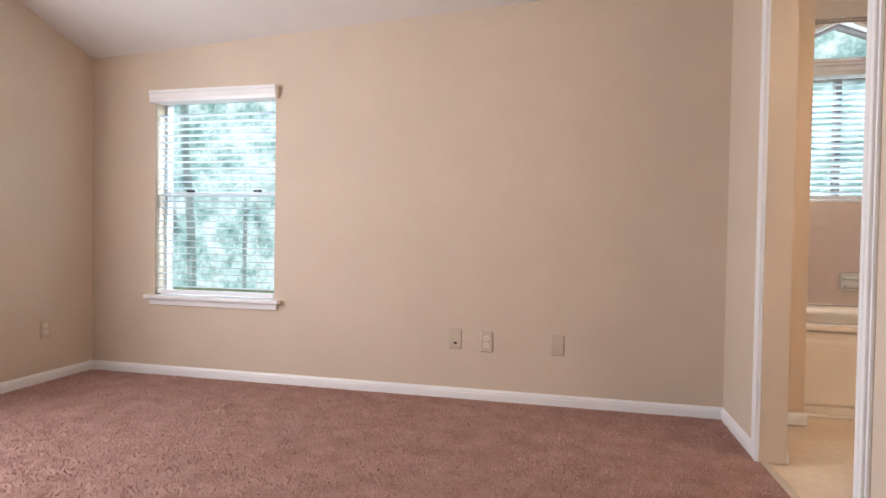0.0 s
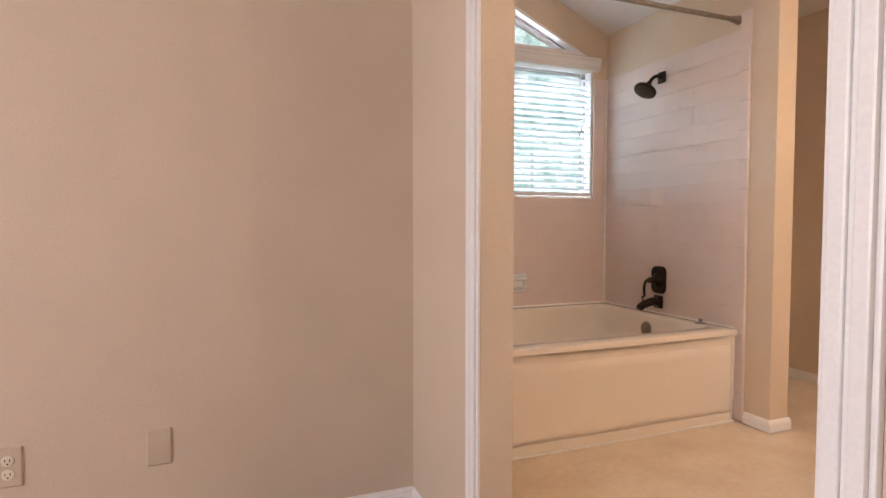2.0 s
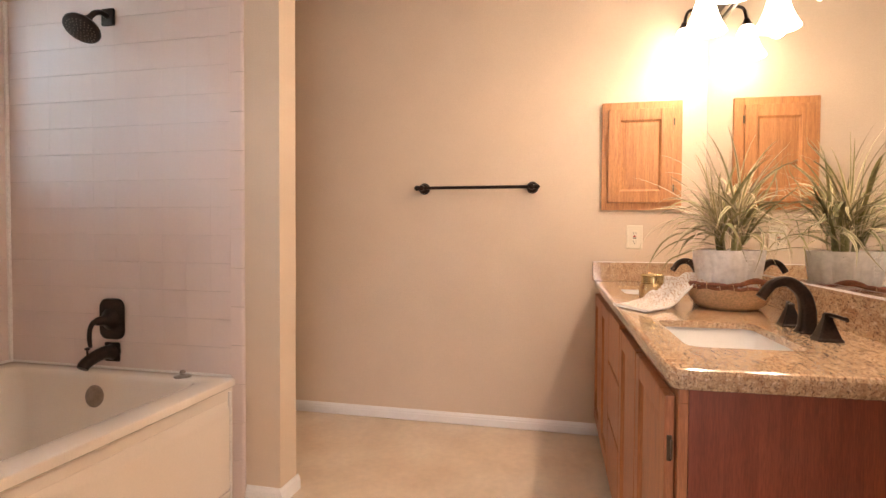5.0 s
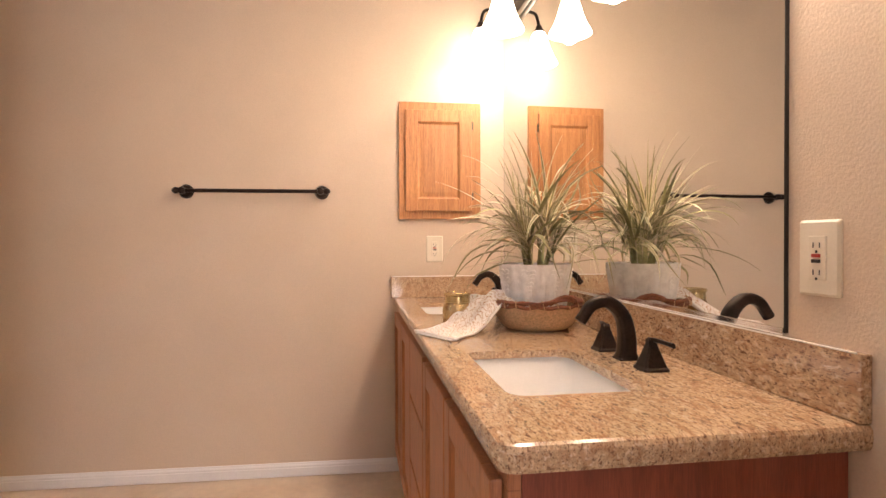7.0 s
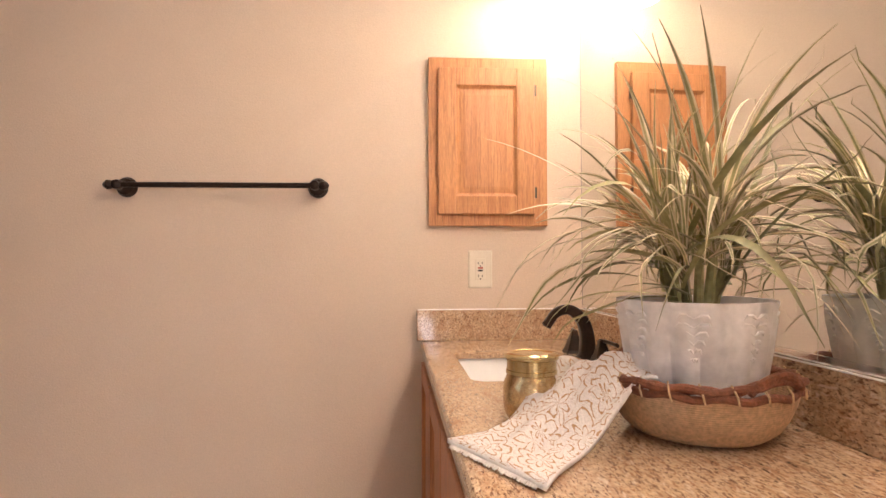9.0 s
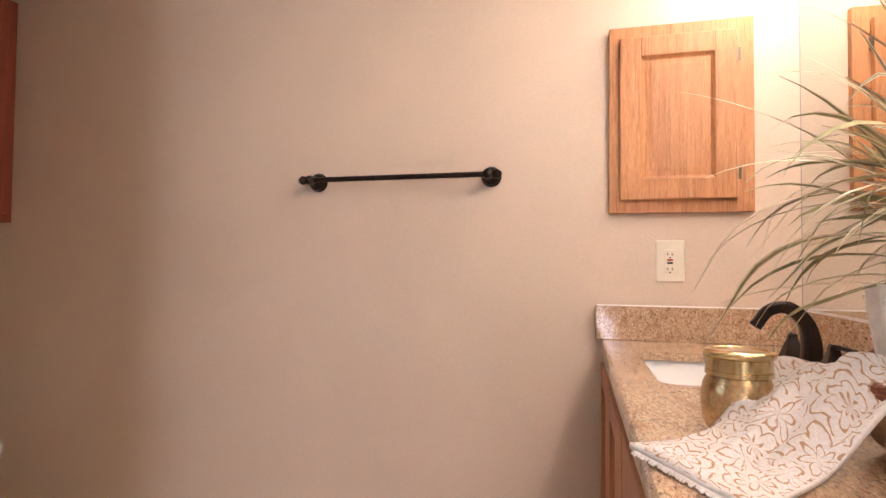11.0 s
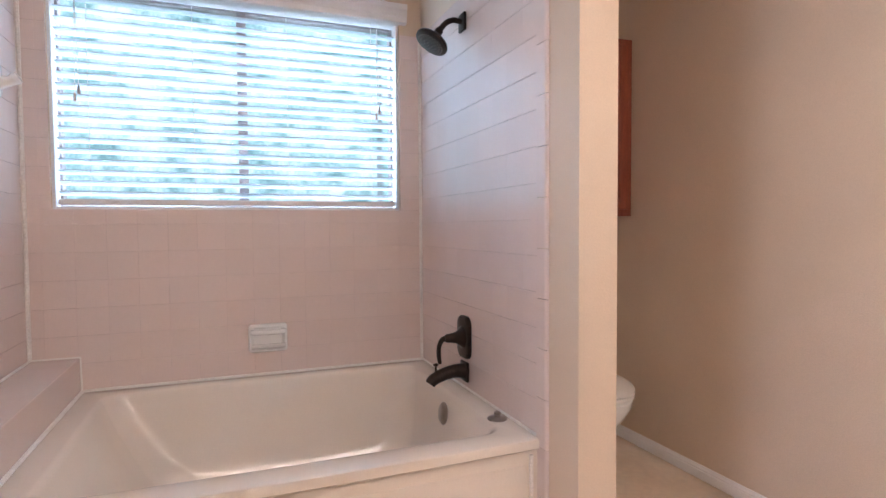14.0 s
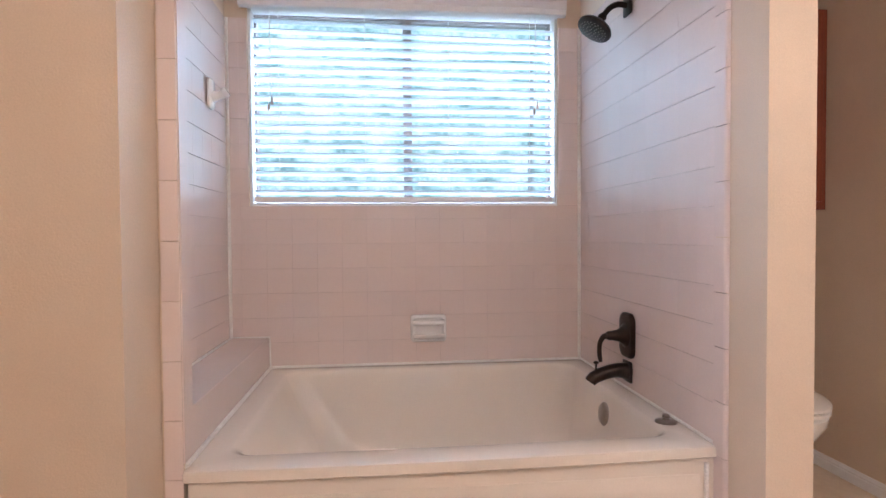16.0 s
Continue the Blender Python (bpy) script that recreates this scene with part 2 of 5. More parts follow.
def glowing_woods_material():
    """Self-glowing backdrop of far woods under an open sky: pale leaves, gaps of sky, darker trunks."""
    m = bpy.data.materials.new("far_woods_glow")
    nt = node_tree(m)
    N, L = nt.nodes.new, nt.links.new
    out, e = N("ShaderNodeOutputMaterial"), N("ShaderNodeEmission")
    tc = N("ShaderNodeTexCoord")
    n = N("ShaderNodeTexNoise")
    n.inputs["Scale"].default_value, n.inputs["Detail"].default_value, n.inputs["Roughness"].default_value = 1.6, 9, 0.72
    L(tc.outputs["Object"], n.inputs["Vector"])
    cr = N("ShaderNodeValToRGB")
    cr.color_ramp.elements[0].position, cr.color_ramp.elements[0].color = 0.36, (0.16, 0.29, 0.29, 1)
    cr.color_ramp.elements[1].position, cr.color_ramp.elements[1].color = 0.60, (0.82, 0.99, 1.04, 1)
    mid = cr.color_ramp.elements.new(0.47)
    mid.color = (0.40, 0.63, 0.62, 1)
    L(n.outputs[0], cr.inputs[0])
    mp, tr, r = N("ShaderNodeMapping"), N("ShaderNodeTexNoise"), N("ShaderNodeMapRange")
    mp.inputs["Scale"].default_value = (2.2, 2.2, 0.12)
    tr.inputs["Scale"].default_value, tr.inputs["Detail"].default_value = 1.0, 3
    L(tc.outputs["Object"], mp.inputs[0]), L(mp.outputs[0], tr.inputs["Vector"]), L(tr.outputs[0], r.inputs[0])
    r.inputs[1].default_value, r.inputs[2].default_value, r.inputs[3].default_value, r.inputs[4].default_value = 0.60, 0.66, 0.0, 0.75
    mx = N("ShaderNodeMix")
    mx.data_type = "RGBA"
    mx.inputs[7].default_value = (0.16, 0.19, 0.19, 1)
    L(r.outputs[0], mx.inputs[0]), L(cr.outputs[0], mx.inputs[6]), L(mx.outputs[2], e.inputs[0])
    # emission stands in for daylight on the leaves and lights the rooms too
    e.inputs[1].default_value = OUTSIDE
    L(e.outputs[0], out.inputs[0])
    return m


M_GLASS, M_MIRROR, M_WOODS_GLOW = glass(), mirror_material(), glowing_woods_material()


def leaf_material():
    m = mat("variegated_leaf", (0.19, 0.20, 0.08), (0.40, 0.36, 0.18), 0.5, scale=14, stretch=(1, 1, 1), fine=0.2, fscale=90, object_random=0.35)
    return m


M_LEAF = leaf_material()
M_LEAFEDGE = mat("cream_leaf_edge", (0.74, 0.65, 0.48), (0.60, 0.52, 0.35), 0.5, scale=12, fine=0.15, fscale=90, object_random=0.3)


def weave_material():
    m = mat("woven_straw", (0.60, 0.40, 0.235), (0.66, 0.46, 0.28), 0.8, scale=20, fine=0.22, fscale=160)
    nt = m.node_tree
    N, L = nt.nodes.new, nt.links.new
    tc, w, b = N("ShaderNodeTexCoord"), N("ShaderNodeTexWave"), N("ShaderNodeBump")
    w.bands_direction = "Z"
    w.inputs["Scale"].default_value, w.inputs["Distortion"].default_value, w.inputs["Detail"].default_value = 105, 1.2, 2
    L(tc.outputs["Object"], w.inputs["Vector"])
    b.inputs["Strength"].default_value, b.inputs["Distance"].default_value = 0.5, 0.0015
    L(w.outputs[1], b.inputs["Height"]), L(b.outputs[0], surface(m).inputs["Normal"])
    return m


def towel_material():
    """White terry with a gold printed flower pattern."""
    m = mat("printed_towel", (0.86, 0.81, 0.77), (0.82, 0.76, 0.71), 0.95, scale=30, bump=0.8, bscale=420, fine=0.08, fscale=300, spec=0.1)
    nt = m.node_tree
    N, L = nt.nodes.new, nt.links.new
    p = surface(m)
    hs = p.inputs["Base Color"].links[0].from_node
    tc, v, s, r, mx = N("ShaderNodeTexCoord"), N("ShaderNodeTexVoronoi"), N("ShaderNodeMath"), N("ShaderNodeMapRange"), N("ShaderNodeMix")
    nz, ad = N("ShaderNodeTexNoise"), N("ShaderNodeVectorMath")
    nz.inputs["Scale"].default_value = 45
    L(tc.outputs["UV"], nz.inputs["Vector"])
    ad.operation = "MULTIPLY_ADD"
    ad.inputs[1].default_value = (0.014, 0.014, 0.014)
    L(nz.outputs[1], ad.inputs[0]), L(tc.outputs["UV"], ad.inputs[2])
    # petalled blossoms: ring lines whose radius swings with the angle round each cell's centre
    v.inputs["Scale"].default_value = 17
    v.inputs["Randomness"].default_value = 0.75
    L(ad.outputs[0], v.inputs["Vector"])
    sub, sep, at = N("ShaderNodeVectorMath"), N("ShaderNodeSeparateXYZ"), N("ShaderNodeMath")
    sub.operation, at.operation = "SUBTRACT", "ARCTAN2"
    L(ad.outputs[0], sub.inputs[0]), L(v.outputs["Position"], sub.inputs[1]), L(sub.outputs[0], sep.inputs[0])
    L(sep.outputs[0], at.inputs[0]), L(sep.outputs[1], at.inputs[1])

    def calc(op, a, b):
        nd = N("ShaderNodeMath")
        nd.operation = op
        for k, q in enumerate((a, b)):
            if isinstance(q, (int, float)):
                nd.inputs[k].default_value = q
            else:
                L(q, nd.inputs[k])
        return nd.outputs[0]

    petal = calc("MULTIPLY", calc("ABSOLUTE", calc("SINE", calc("MULTIPLY", at.outputs[0], 3.5), 0), 0), 0.17)
    dist = calc("SUBTRACT", v.outputs["Distance"], petal)
    wave = calc("ABSOLUTE", calc("SINE", calc("MULTIPLY", dist, 14), 0), 0)
    brk = N("ShaderNodeTexNoise")
    brk.inputs["Scale"].default_value = 190
    L(tc.outputs["UV"], brk.inputs["Vector"])
    L(calc("ADD", wave, calc("MULTIPLY", calc("SUBTRACT", brk.outputs[0], 0.5), 0.7)), r.inputs[0])
    r.inputs[1].default_value, r.inputs[2].default_value = 0.16, 0.40
    r.inputs[3].default_value, r.inputs[4].default_value = 0.9, 0.0
    mx.data_type = "RGBA"
    mx.inputs[7].default_value = (0.50, 0.27, 0.11, 1)
    L(r.outputs[0], mx.inputs[0]), L(hs.outputs[0], mx.inputs[6]), L(mx.outputs[2], p.inputs["Base Color"])
    return m


M_WEAVE, M_TOWEL = weave_material(), towel_material()
M_TERRY = mat("plain_terry", (0.86, 0.82, 0.78), (0.82, 0.77, 0.72), 0.95, scale=30, bump=0.15, bscale=420, fine=0.08, fscale=300, spec=0.1)
M_SHADE = glowing("lit_glass_shade", (1.0, 0.86, 0.66), 12.0)

# ---- mesh helpers ----
def link(name, bm, material, parent=None, label="", smooth=False):
    me = bpy.data.meshes.new(name)
    bmesh.ops.recalc_face_normals(bm, faces=bm.faces)
    bm.to_mesh(me)
    bm.free()
    me.materials.append(material)
    if smooth:
        me.shade_smooth()
        me.set_sharp_from_angle(angle=radians(40))
    ob = new(name, me)
    if parent:
        ob.parent = parent
    if label:
        ob["label"] = label
    return ob


def part(name, bm, material, parent, label="", smooth=False):
    return link(name, bm, material, parent, label, smooth)


def empty(name, place, label, category, group="", rz=0):
    ob = new(name)
    ob.matrix_world = pose(*place, 0, 0, rz)
    return tagged(ob, label, category, group)


def box(x0, x1, y0, y1, z0, z1, bevel=0.0, bm=None, seg=2):
    own = bmesh.new()
    bmesh.ops.create_cube(own, size=1)
    for v in own.verts:
        v.co = Vector(((x0 + x1) / 2 + v.co.x * (x1 - x0), (y0 + y1) / 2 + v.co.y * (y1 - y0), (z0 + z1) / 2 + v.co.z * (z1 - z0)))
    if bevel:
        bmesh.ops.bevel(own, geom=own.edges[:], offset=bevel, segments=seg, affect="EDGES", profile=0.6)
    if bm is None:
        return own
    return merge(bm, own)


def merge(bm, other):
    me = bpy.data.meshes.new("tmp")
    other.to_mesh(me)
    other.free()
    bm.from_mesh(me)
    bpy.data.meshes.remove(me)
    return bm


def loft(loops, bm=None, cap0=False, cap1=False, closed=True):
    bm = bm or bmesh.new()
    rows = [[bm.verts.new(p) for p in loop] for loop in loops]
    n = len(rows[0])
    for a, b in zip(rows, rows[1:]):
        for i in range(n if closed else n - 1):
            j = (i + 1) % n
            bm.faces.new((a[i], a[j], b[j], b[i]))
    if cap0:
        bm.faces.new(rows[0])
    if cap1:
        bm.faces.new(rows[-1])
    return bm


def ring(center, axis, r, n=20, squash=1.0):
    axis = Vector(axis).normalized()
    side = axis.orthogonal().normalized() if abs(axis.z) > 0.99 else axis.cross(Vector((0, 0, 1))).normalized()
    up = axis.cross(side)
    return [Vector(center) + side * (r * math.cos(2 * math.pi * i / n)) + up * (r * squash * math.sin(2 * math.pi * i / n)) for i in range(n)]


def turned(profile, origin=(0, 0, 0), axis=(0, 0, 1), n=24, bm=None):
    """Profile of (distance along axis, radius), closed at both ends."""
    o, a = Vector(origin), Vector(axis).normalized()
    return loft([ring(o + a * d, a, max(r, 0.0004), n) for d, r in profile], bm, True, True)


def tube(points, radii, n=14, bm=None, squash=1.0):
    pts = [Vector(p) for p in points]
    if not isinstance(radii, (list, tuple)):
        radii = [radii] * len(pts)
    loops, last = [], None
    for i, p in enumerate(pts):
        d = (pts[min(i + 1, len(pts) - 1)] - pts[max(i - 1, 0)]).normalized()
        if last is None:
            side = d.orthogonal().normalized()
        else:
            side = (last - d * last.dot(d)).normalized()
        last = side
        up = d.cross(side)
        loops.append([p + side * (radii[i] * math.cos(2 * math.pi * k / n)) + up * (radii[i] * squash * math.sin(2 * math.pi * k / n)) for k in range(n)])
    return loft(loops, bm, True, True)


def curve(points, n=24):
    """Catmull-Rom line through the points."""
    p = [Vector(q) for q in points]
    p = [2 * p[0] - p[1]] + p + [2 * p[-1] - p[-2]]
    out = []
    for k in range(n + 1):
        s = k / n * (len(p) - 3)
        i = min(int(s), len(p) - 4)
        t = s - i
        a, b, c, d = p[i : i + 4]
        out.append(0.5 * (2 * b + (c - a) * t + (2 * a - 5 * b + 4 * c - d) * t * t + (3 * b - a - 3 * c + d) * t**3))
    return out


def rrect(x0, x1, y0, y1, z, r, n=6):
    pts = []
    for cx, cy, a0 in ((x1 - r, y1 - r, 0), (x0 + r, y1 - r, 90), (x0 + r, y0 + r, 180), (x1 - r, y0 + r, 270)):
        for k in range(n + 1):
            a = radians(a0 + 90 * k / n)
            pts.append(Vector((cx + r * math.cos(a), cy + r * math.sin(a), z)))
    return pts


def structure(name, bm, material, label, category="wall", smooth=False):
    return tagged(link(name, bm, material, smooth=smooth), label, category, kind="structure")

# ---- plan, in metres ----
BX, BY, WX, WB = -3.14, 3.322, 0.765, 0.866        # bedroom left and far wall, partition's two faces
YB, XR, XR2, XT, YM = 4.634, 2.638, 2.764, 3.71, 1.583  # tub back wall, tub end wall's faces, towel wall, mirror wall
XL, XS, YS, YT, YSL, XF = 1.015, 1.195, 3.33, 3.479, 3.335, 1.145          # ledge wall, near stub face, stub ends, tile edge
DOOR0, DOOR1, DOORH, WN = 1.757, 2.745, 2.06, 0.682  # doorway, and the nearer wall face on its one side
RIM, PITCH = 0.487, 0.111
TOP = 3.1


SKEW = Matrix.Translation((XT, YM, 0)) @ Matrix.Rotation(radians(1.9), 4, "Z") @ Matrix.Translation((-XT, -YM, 0))


def skewed(ob):
    """The vanity wall is a little out of square: turn what belongs to it about the corner."""
    ob.matrix_world = SKEW @ ob.matrix_world
    return ob


def wall(name, pieces, material, label):
    bm = bmesh.new()
    for p in pieces:
        box(*p, bm=bm)
    return structure(name, bm, material, label)


# bedroom shell
BW = (-2.655, -1.80, 0.515, 1.80)  # bedroom window opening
wall("wall_bedroom_far", [(BX - 0.12, BW[0], BY, BY + 0.14, 0, TOP), (BW[1], WX, BY, BY + 0.14, 0, TOP), (BW[0], BW[1], BY, BY + 0.14, 0, BW[2]), (BW[0], BW[1], BY, BY + 0.14, BW[3], TOP)], M_WALL, "beige painted bedroom wall with a window")
wall("wall_bedroom_side", [(BX - 0.12, BX, -2.5, 0.25, 0, 4.6), (BX - 0.12, BX, 1.95, BY, 0, 4.6), (BX - 0.12, BX, 0.25, 1.95, 0, 0.7), (BX - 0.12, BX, 0.25, 1.95, 2.0, 4.6)], M_WALL, "beige painted bedroom side wall with daylight opening")
wall("wall_bedroom_rear", [(BX - 0.12, WX, -2.5, -2.38, 0, 4.6)], M_WALL, "beige painted bedroom rear wall")
wall("wall_partition", [(WN, WB, -2.5, DOOR0, 0, 4.6), (WX, WB, DOOR1, YB + 0.14, 0, TOP), (WX, WB, DOOR0, DOOR1, DOORH, TOP), (WX, WB, DOOR0, BY, TOP, 4.6)], M_WALL, "beige partition wall between bedroom and bathroom with doorway")
bm = bmesh.new()


def bed_ceiling(x, y):
    return 2.238 + 0.055 * x + 0.35 * (BY - y)


corners = [(BX - 0.12, BY + 0.14), (WX + 0.05, BY + 0.14), (WX + 0.05, -2.5), (BX - 0.12, -2.5)]
loft([[(x, y, bed_ceiling(x, y) + up) for x, y in corners] for up in (0, 0.1)], bm, True, True)
structure("ceiling_bedroom", bm, M_CEIL, "white sloping bedroom ceiling", "ceiling")
structure("floor_carpet", box(BX - 0.12, WX + 0.02, -2.5, BY + 0.14, -0.1, 0.0), M_CARPET, "pinkish brown carpet on the bedroom floor", "floor")

# bathroom shell
GW = (1.113, 2.527, 1.214, 2.105)  # bath window opening below its valance
GB, GT, GA, GX0, GX1 = 2.195, 2.505, 1.80, 1.137, 2.463        # upper gabled light: base, peak height, peak place
bm = bmesh.new()
for p in [(WB, GW[0], YB, YB + 0.14, 0, TOP), (GW[1], XT + 0.12, YB, YB + 0.14, 0, TOP), (GW[0], GW[1], YB, YB + 0.14, 0, GW[2]), (GW[0], GW[1], YB, YB + 0.14, GW[3], GB)]:
    box(*p, bm=bm)
for s in (-1, 1):
    xo, xg = (GW[0], GX0) if s < 0 else (GW[1], GX1)
    pts = [(xo, GB), (xg, GB), (GA, GT), (GA, TOP), (xo, TOP)]
    loft([[(x, y, z) for x, z in pts] for y in (YB, YB + 0.14)], bm, True, True)
structure("wall_bath_back", bm, M_BATHWALL, "beige bathroom back wall with gabled window")
wall("wall_tub_end", [(XR, XR2, YS, YB, 0, TOP)], M_BATHWALL, "beige wall at the end of the bathtub")
wall("wall_tub_head", [(WB, XF, YSL, 3.535, 0, TOP), (WB, XS, 3.535, 3.60, 0, TOP), (WB, XL, 3.60, YB, 0, TOP)], M_BATHWALL, "beige wall at the head of the bathtub")
wall("wall_towel", [(XT, XT + 0.12, YM - 0.2, YB, 0, TOP)], M_BATHWALL, "beige bathroom wall with towel bar")
skewed(wall("wall_mirror", [(WB - 0.06, XT + 0.05, YM - 0.12, YM, 0, TOP)], M_BATHWALL, "beige bathroom wall behind the vanity mirror"))
bm = bmesh.new()
RIDGE = 2.725
prof = [(WB - 0.06, 2.28), (XL, 2.352), (GA + 0.02, RIDGE), (XR, 2.352), (XR2 - 0.01, 2.40), (XT + 0.12, 2.41)]
loft([[(x, y, z) for x, z in prof] + [(x, y, z + 0.08) for x, z in prof[::-1]] for y in (YM - 0.25, YB + 0.02)], bm, True, True)
structure("ceiling_bath", bm, M_CEIL, "white vaulted bathroom ceiling", "ceiling")
structure("floor_vinyl", box(WX + 0.02, XT + 0.12, YM - 0.25, YB + 0.14, -0.1, -0.004), M_VINYL, "mottled beige vinyl bathroom floor", "floor")
structure("threshold_trim", box(WX + 0.005, WX + 0.035, DOOR0, DOOR1, -0.02, 0.006, 0.003), M_PLATE, "beige threshold strip between carpet and vinyl", "trim")

# ground and glowing far woods backdrop outside
structure("ground", box(-60, 60, YB + 0.3, 90, -0.6, -0.5), mat("lawn", (0.10, 0.12, 0.05), (0.16, 0.15, 0.08), 0.95, scale=2, bump=0.8, bscale=20), "dry green ground outside the windows", "ground")
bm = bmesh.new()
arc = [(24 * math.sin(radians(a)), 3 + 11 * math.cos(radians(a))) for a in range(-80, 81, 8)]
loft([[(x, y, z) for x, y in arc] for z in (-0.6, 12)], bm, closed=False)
structure("backdrop", bm, M_WOODS_GLOW, "self-glowing backdrop of pale green woods behind the house", "backdrop")


# baseboards and door casing
def baseboard(name, x0, y0, x1, y1, nx, ny, h=0.061, t=0.013):
    """Stepped profile along a wall line; (nx, ny) points into the room."""
    prof = [(0, 0), (t, 0), (t, h * 0.62), (t * 0.8, h * 0.66), (t * 0.8, h * 0.78), (t * 0.45, h * 0.9), (t * 0.3, h), (0, h)]
    loops = [[(x + nx * d, y + ny * d, z) for d, z in prof] for x, y in ((x0, y0), (x1, y1))]
    return structure(name, loft(loops, None, True, True), M_TRIM, "white painted baseboard along the wall", "baseboard")


baseboard("baseboard_far", BX, BY, WX, BY, 0, -1)
baseboard("baseboard_side", BX, -2.38, BX, BY, 1, 0)
baseboard("baseboard_partition", WX, DOOR1 + 0.075, WX, BY - 0.014, -1, 0)
baseboard("baseboard_partition_2", WN, -2.38, WN, DOOR0 - 0.075, -1, 0)
baseboard("baseboard_towel", XT, 2.06, XT, YB, -1, 0)
baseboard("baseboard_closet", XR2, YB, XT - 0.014, YB, 0, -1)
baseboard("baseboard_stub", XR - 0.014, YS, XR2 + 0.014, YS, 0, -1)
baseboard("baseboard_stub_side", XR, YS, XR, YT - 0.005, -1, 0)
baseboard("baseboard_stub_inner", XR2, YS, XR2, YB - 0.014, 1, 0)
baseboard("baseboard_head", WB, YSL, XF + 0.013, YSL, 0, -1)
baseboard("baseboard_head_side", XF, YSL, XF, 3.533, 1, 0)
baseboard("baseboard_bath", WB, DOOR1 + 0.01, WB, YSL - 0.014, 1, 0)


def casing(name, y0, y1, z0, z1, x=WX):
    """Moulded door casing on the bedroom face."""
    bm = box(x - 0.010, x, y0, y1, z0, z1, 0.003)
    w = y1 - y0
    if w < z1 - z0:
        box(x - 0.018, x - 0.009, y0 + 0.006, y0 + w * 0.42, z0, z1, 0.003, bm)
        box(x - 0.015, x - 0.009, y0 + w * 0.55, y1 - 0.006, z0, z1, 0.003, bm)
    else:
        box(x - 0.018, x - 0.009, y0, y1, z0 + 0.03, z1 - 0.004, 0.003, bm)
    return structure(name, bm, M_TRIM, "white painted moulded door casing", "trim")


casing("trim_door_left", DOOR1, DOOR1 + 0.075, 0, DOORH + 0.07)
casing("trim_door_right", DOOR0 - 0.058, DOOR0, 0, DOORH + 0.07, WN)
casing("trim_door_head", DOOR0, DOOR1, DOORH, DOORH + 0.07)


# ---- windows and blinds ----
def blind(name, x0, x1, z0, z1, y, label, tilt, pitch=0.0425, skip=(), crooked=False, valance=0.07, over=0.03, cords=()):
    th = empty(name, ((x0 + x1) / 2, y, z0), label, "window blind")
    cx, w, h = 0, (x1 - x0) / 2, z1 - z0
    prof = [(0.0, 0), (-0.012, 0.004), (-0.016, valance * 0.3), (-0.02, valance * 0.35), (-0.02, valance * 0.7), (-0.026, valance * 0.78), (-0.026, valance), (0.03, valance), (0.03, 0)]
    part("valance", loft([[(x, q - 0.055, h + v) for q, v in prof] for x in (-w - over, w + over)], None, True, True), M_TRIM, th)
    part("headrail", box(-w + 0.005, w - 0.005, -0.03, 0.022, h + 0.002, h + 0.042, 0.003), M_TRIM, th)
    n = int((h - 0.05) / pitch)
    c, s = math.cos(radians(tilt)) * 0.025, math.sin(radians(tilt)) * 0.025
    sl = bmesh.new()
    loops = []
    for x in (-w + 0.006, w - 0.006):
        up = [(x, -c, -s), (x, -c * 0.5, -s * 0.5 + 0.0022), (x, 0, 0.003), (x, c * 0.5, s * 0.5 + 0.0022), (x, c, s)]
        loops.append(up + [(p[0], p[1], p[2] - 0.0028) for p in up[::-1]])
    loft(loops, sl, True, True)
    me = bpy.data.meshes.new("slat")
    bmesh.ops.recalc_face_normals(sl, faces=sl.faces)
    sl.to_mesh(me)
    sl.free()
    me.materials.append(M_SLAT)
    for k in range(n):
        ob = new("slat", me)
        ob.parent = th
        ob.location = (0, 0, 0.045 + pitch * (k + 0.2))
        if crooked and k >= n - 2:
            ob.location.z -= 0.004
            ob.rotation_euler = (radians(14), radians(0.7), 0)
        else:
            ob.rotation_euler = (random.uniform(-0.02, 0.02), random.uniform(-0.0015, 0.0015), 0)
    part("bottom_rail", box(-w + 0.006, w - 0.006, -0.026, 0.026, 0.006, 0.03, 0.004), M_TRIM, th)
    lines = 4 if w > 0.6 else 3
    for i in range(lines):
        x = -w + 0.12 + (2 * w - 0.24) * i / (lines - 1)
        part("ladder_cord", tube([(x, -0.029, 0.02), (x, -0.029, h)], 0.0011, 6), M_CORD, th)
    for x, drop in cords:
        for dx, dd in ((-0.006, 0), (0.008, 0.03)):
            part("pull_cord", tube([(x, -0.034, h), (x + dx, -0.038, h - drop + dd)], 0.0012, 6), M_CORD, th)
            part("tassel", turned([(0, 0.002), (0.008, 0.005), (0.03, 0.007), (0.034, 0.003)], (x + dx, -0.038, h - drop + dd), (0, 0, -1), 10), M_TASSEL, th, smooth=True)
    return th


def pane(name, x0, x1, z0, z1, y, parent):
    ob = part(name, box(x0, x1, y, y + 0.004, z0, z1), M_GLASS, parent)
    ob.visible_shadow = False
    return ob


def bars(x0, x1, z0, z1, y0, y1, t, bm=None):
    bm = box(x0, x0 + t, y0, y1, z0, z1, 0.002, bm)
    box(x1 - t, x1, y0, y1, z0, z1, 0.002, bm)
    box(x0 + t, x1 - t, y0, y1, z1 - t, z1, 0.002, bm)
    return box(x0 + t, x1 - t, y0, y1, z0, z0 + t, 0.002, bm)


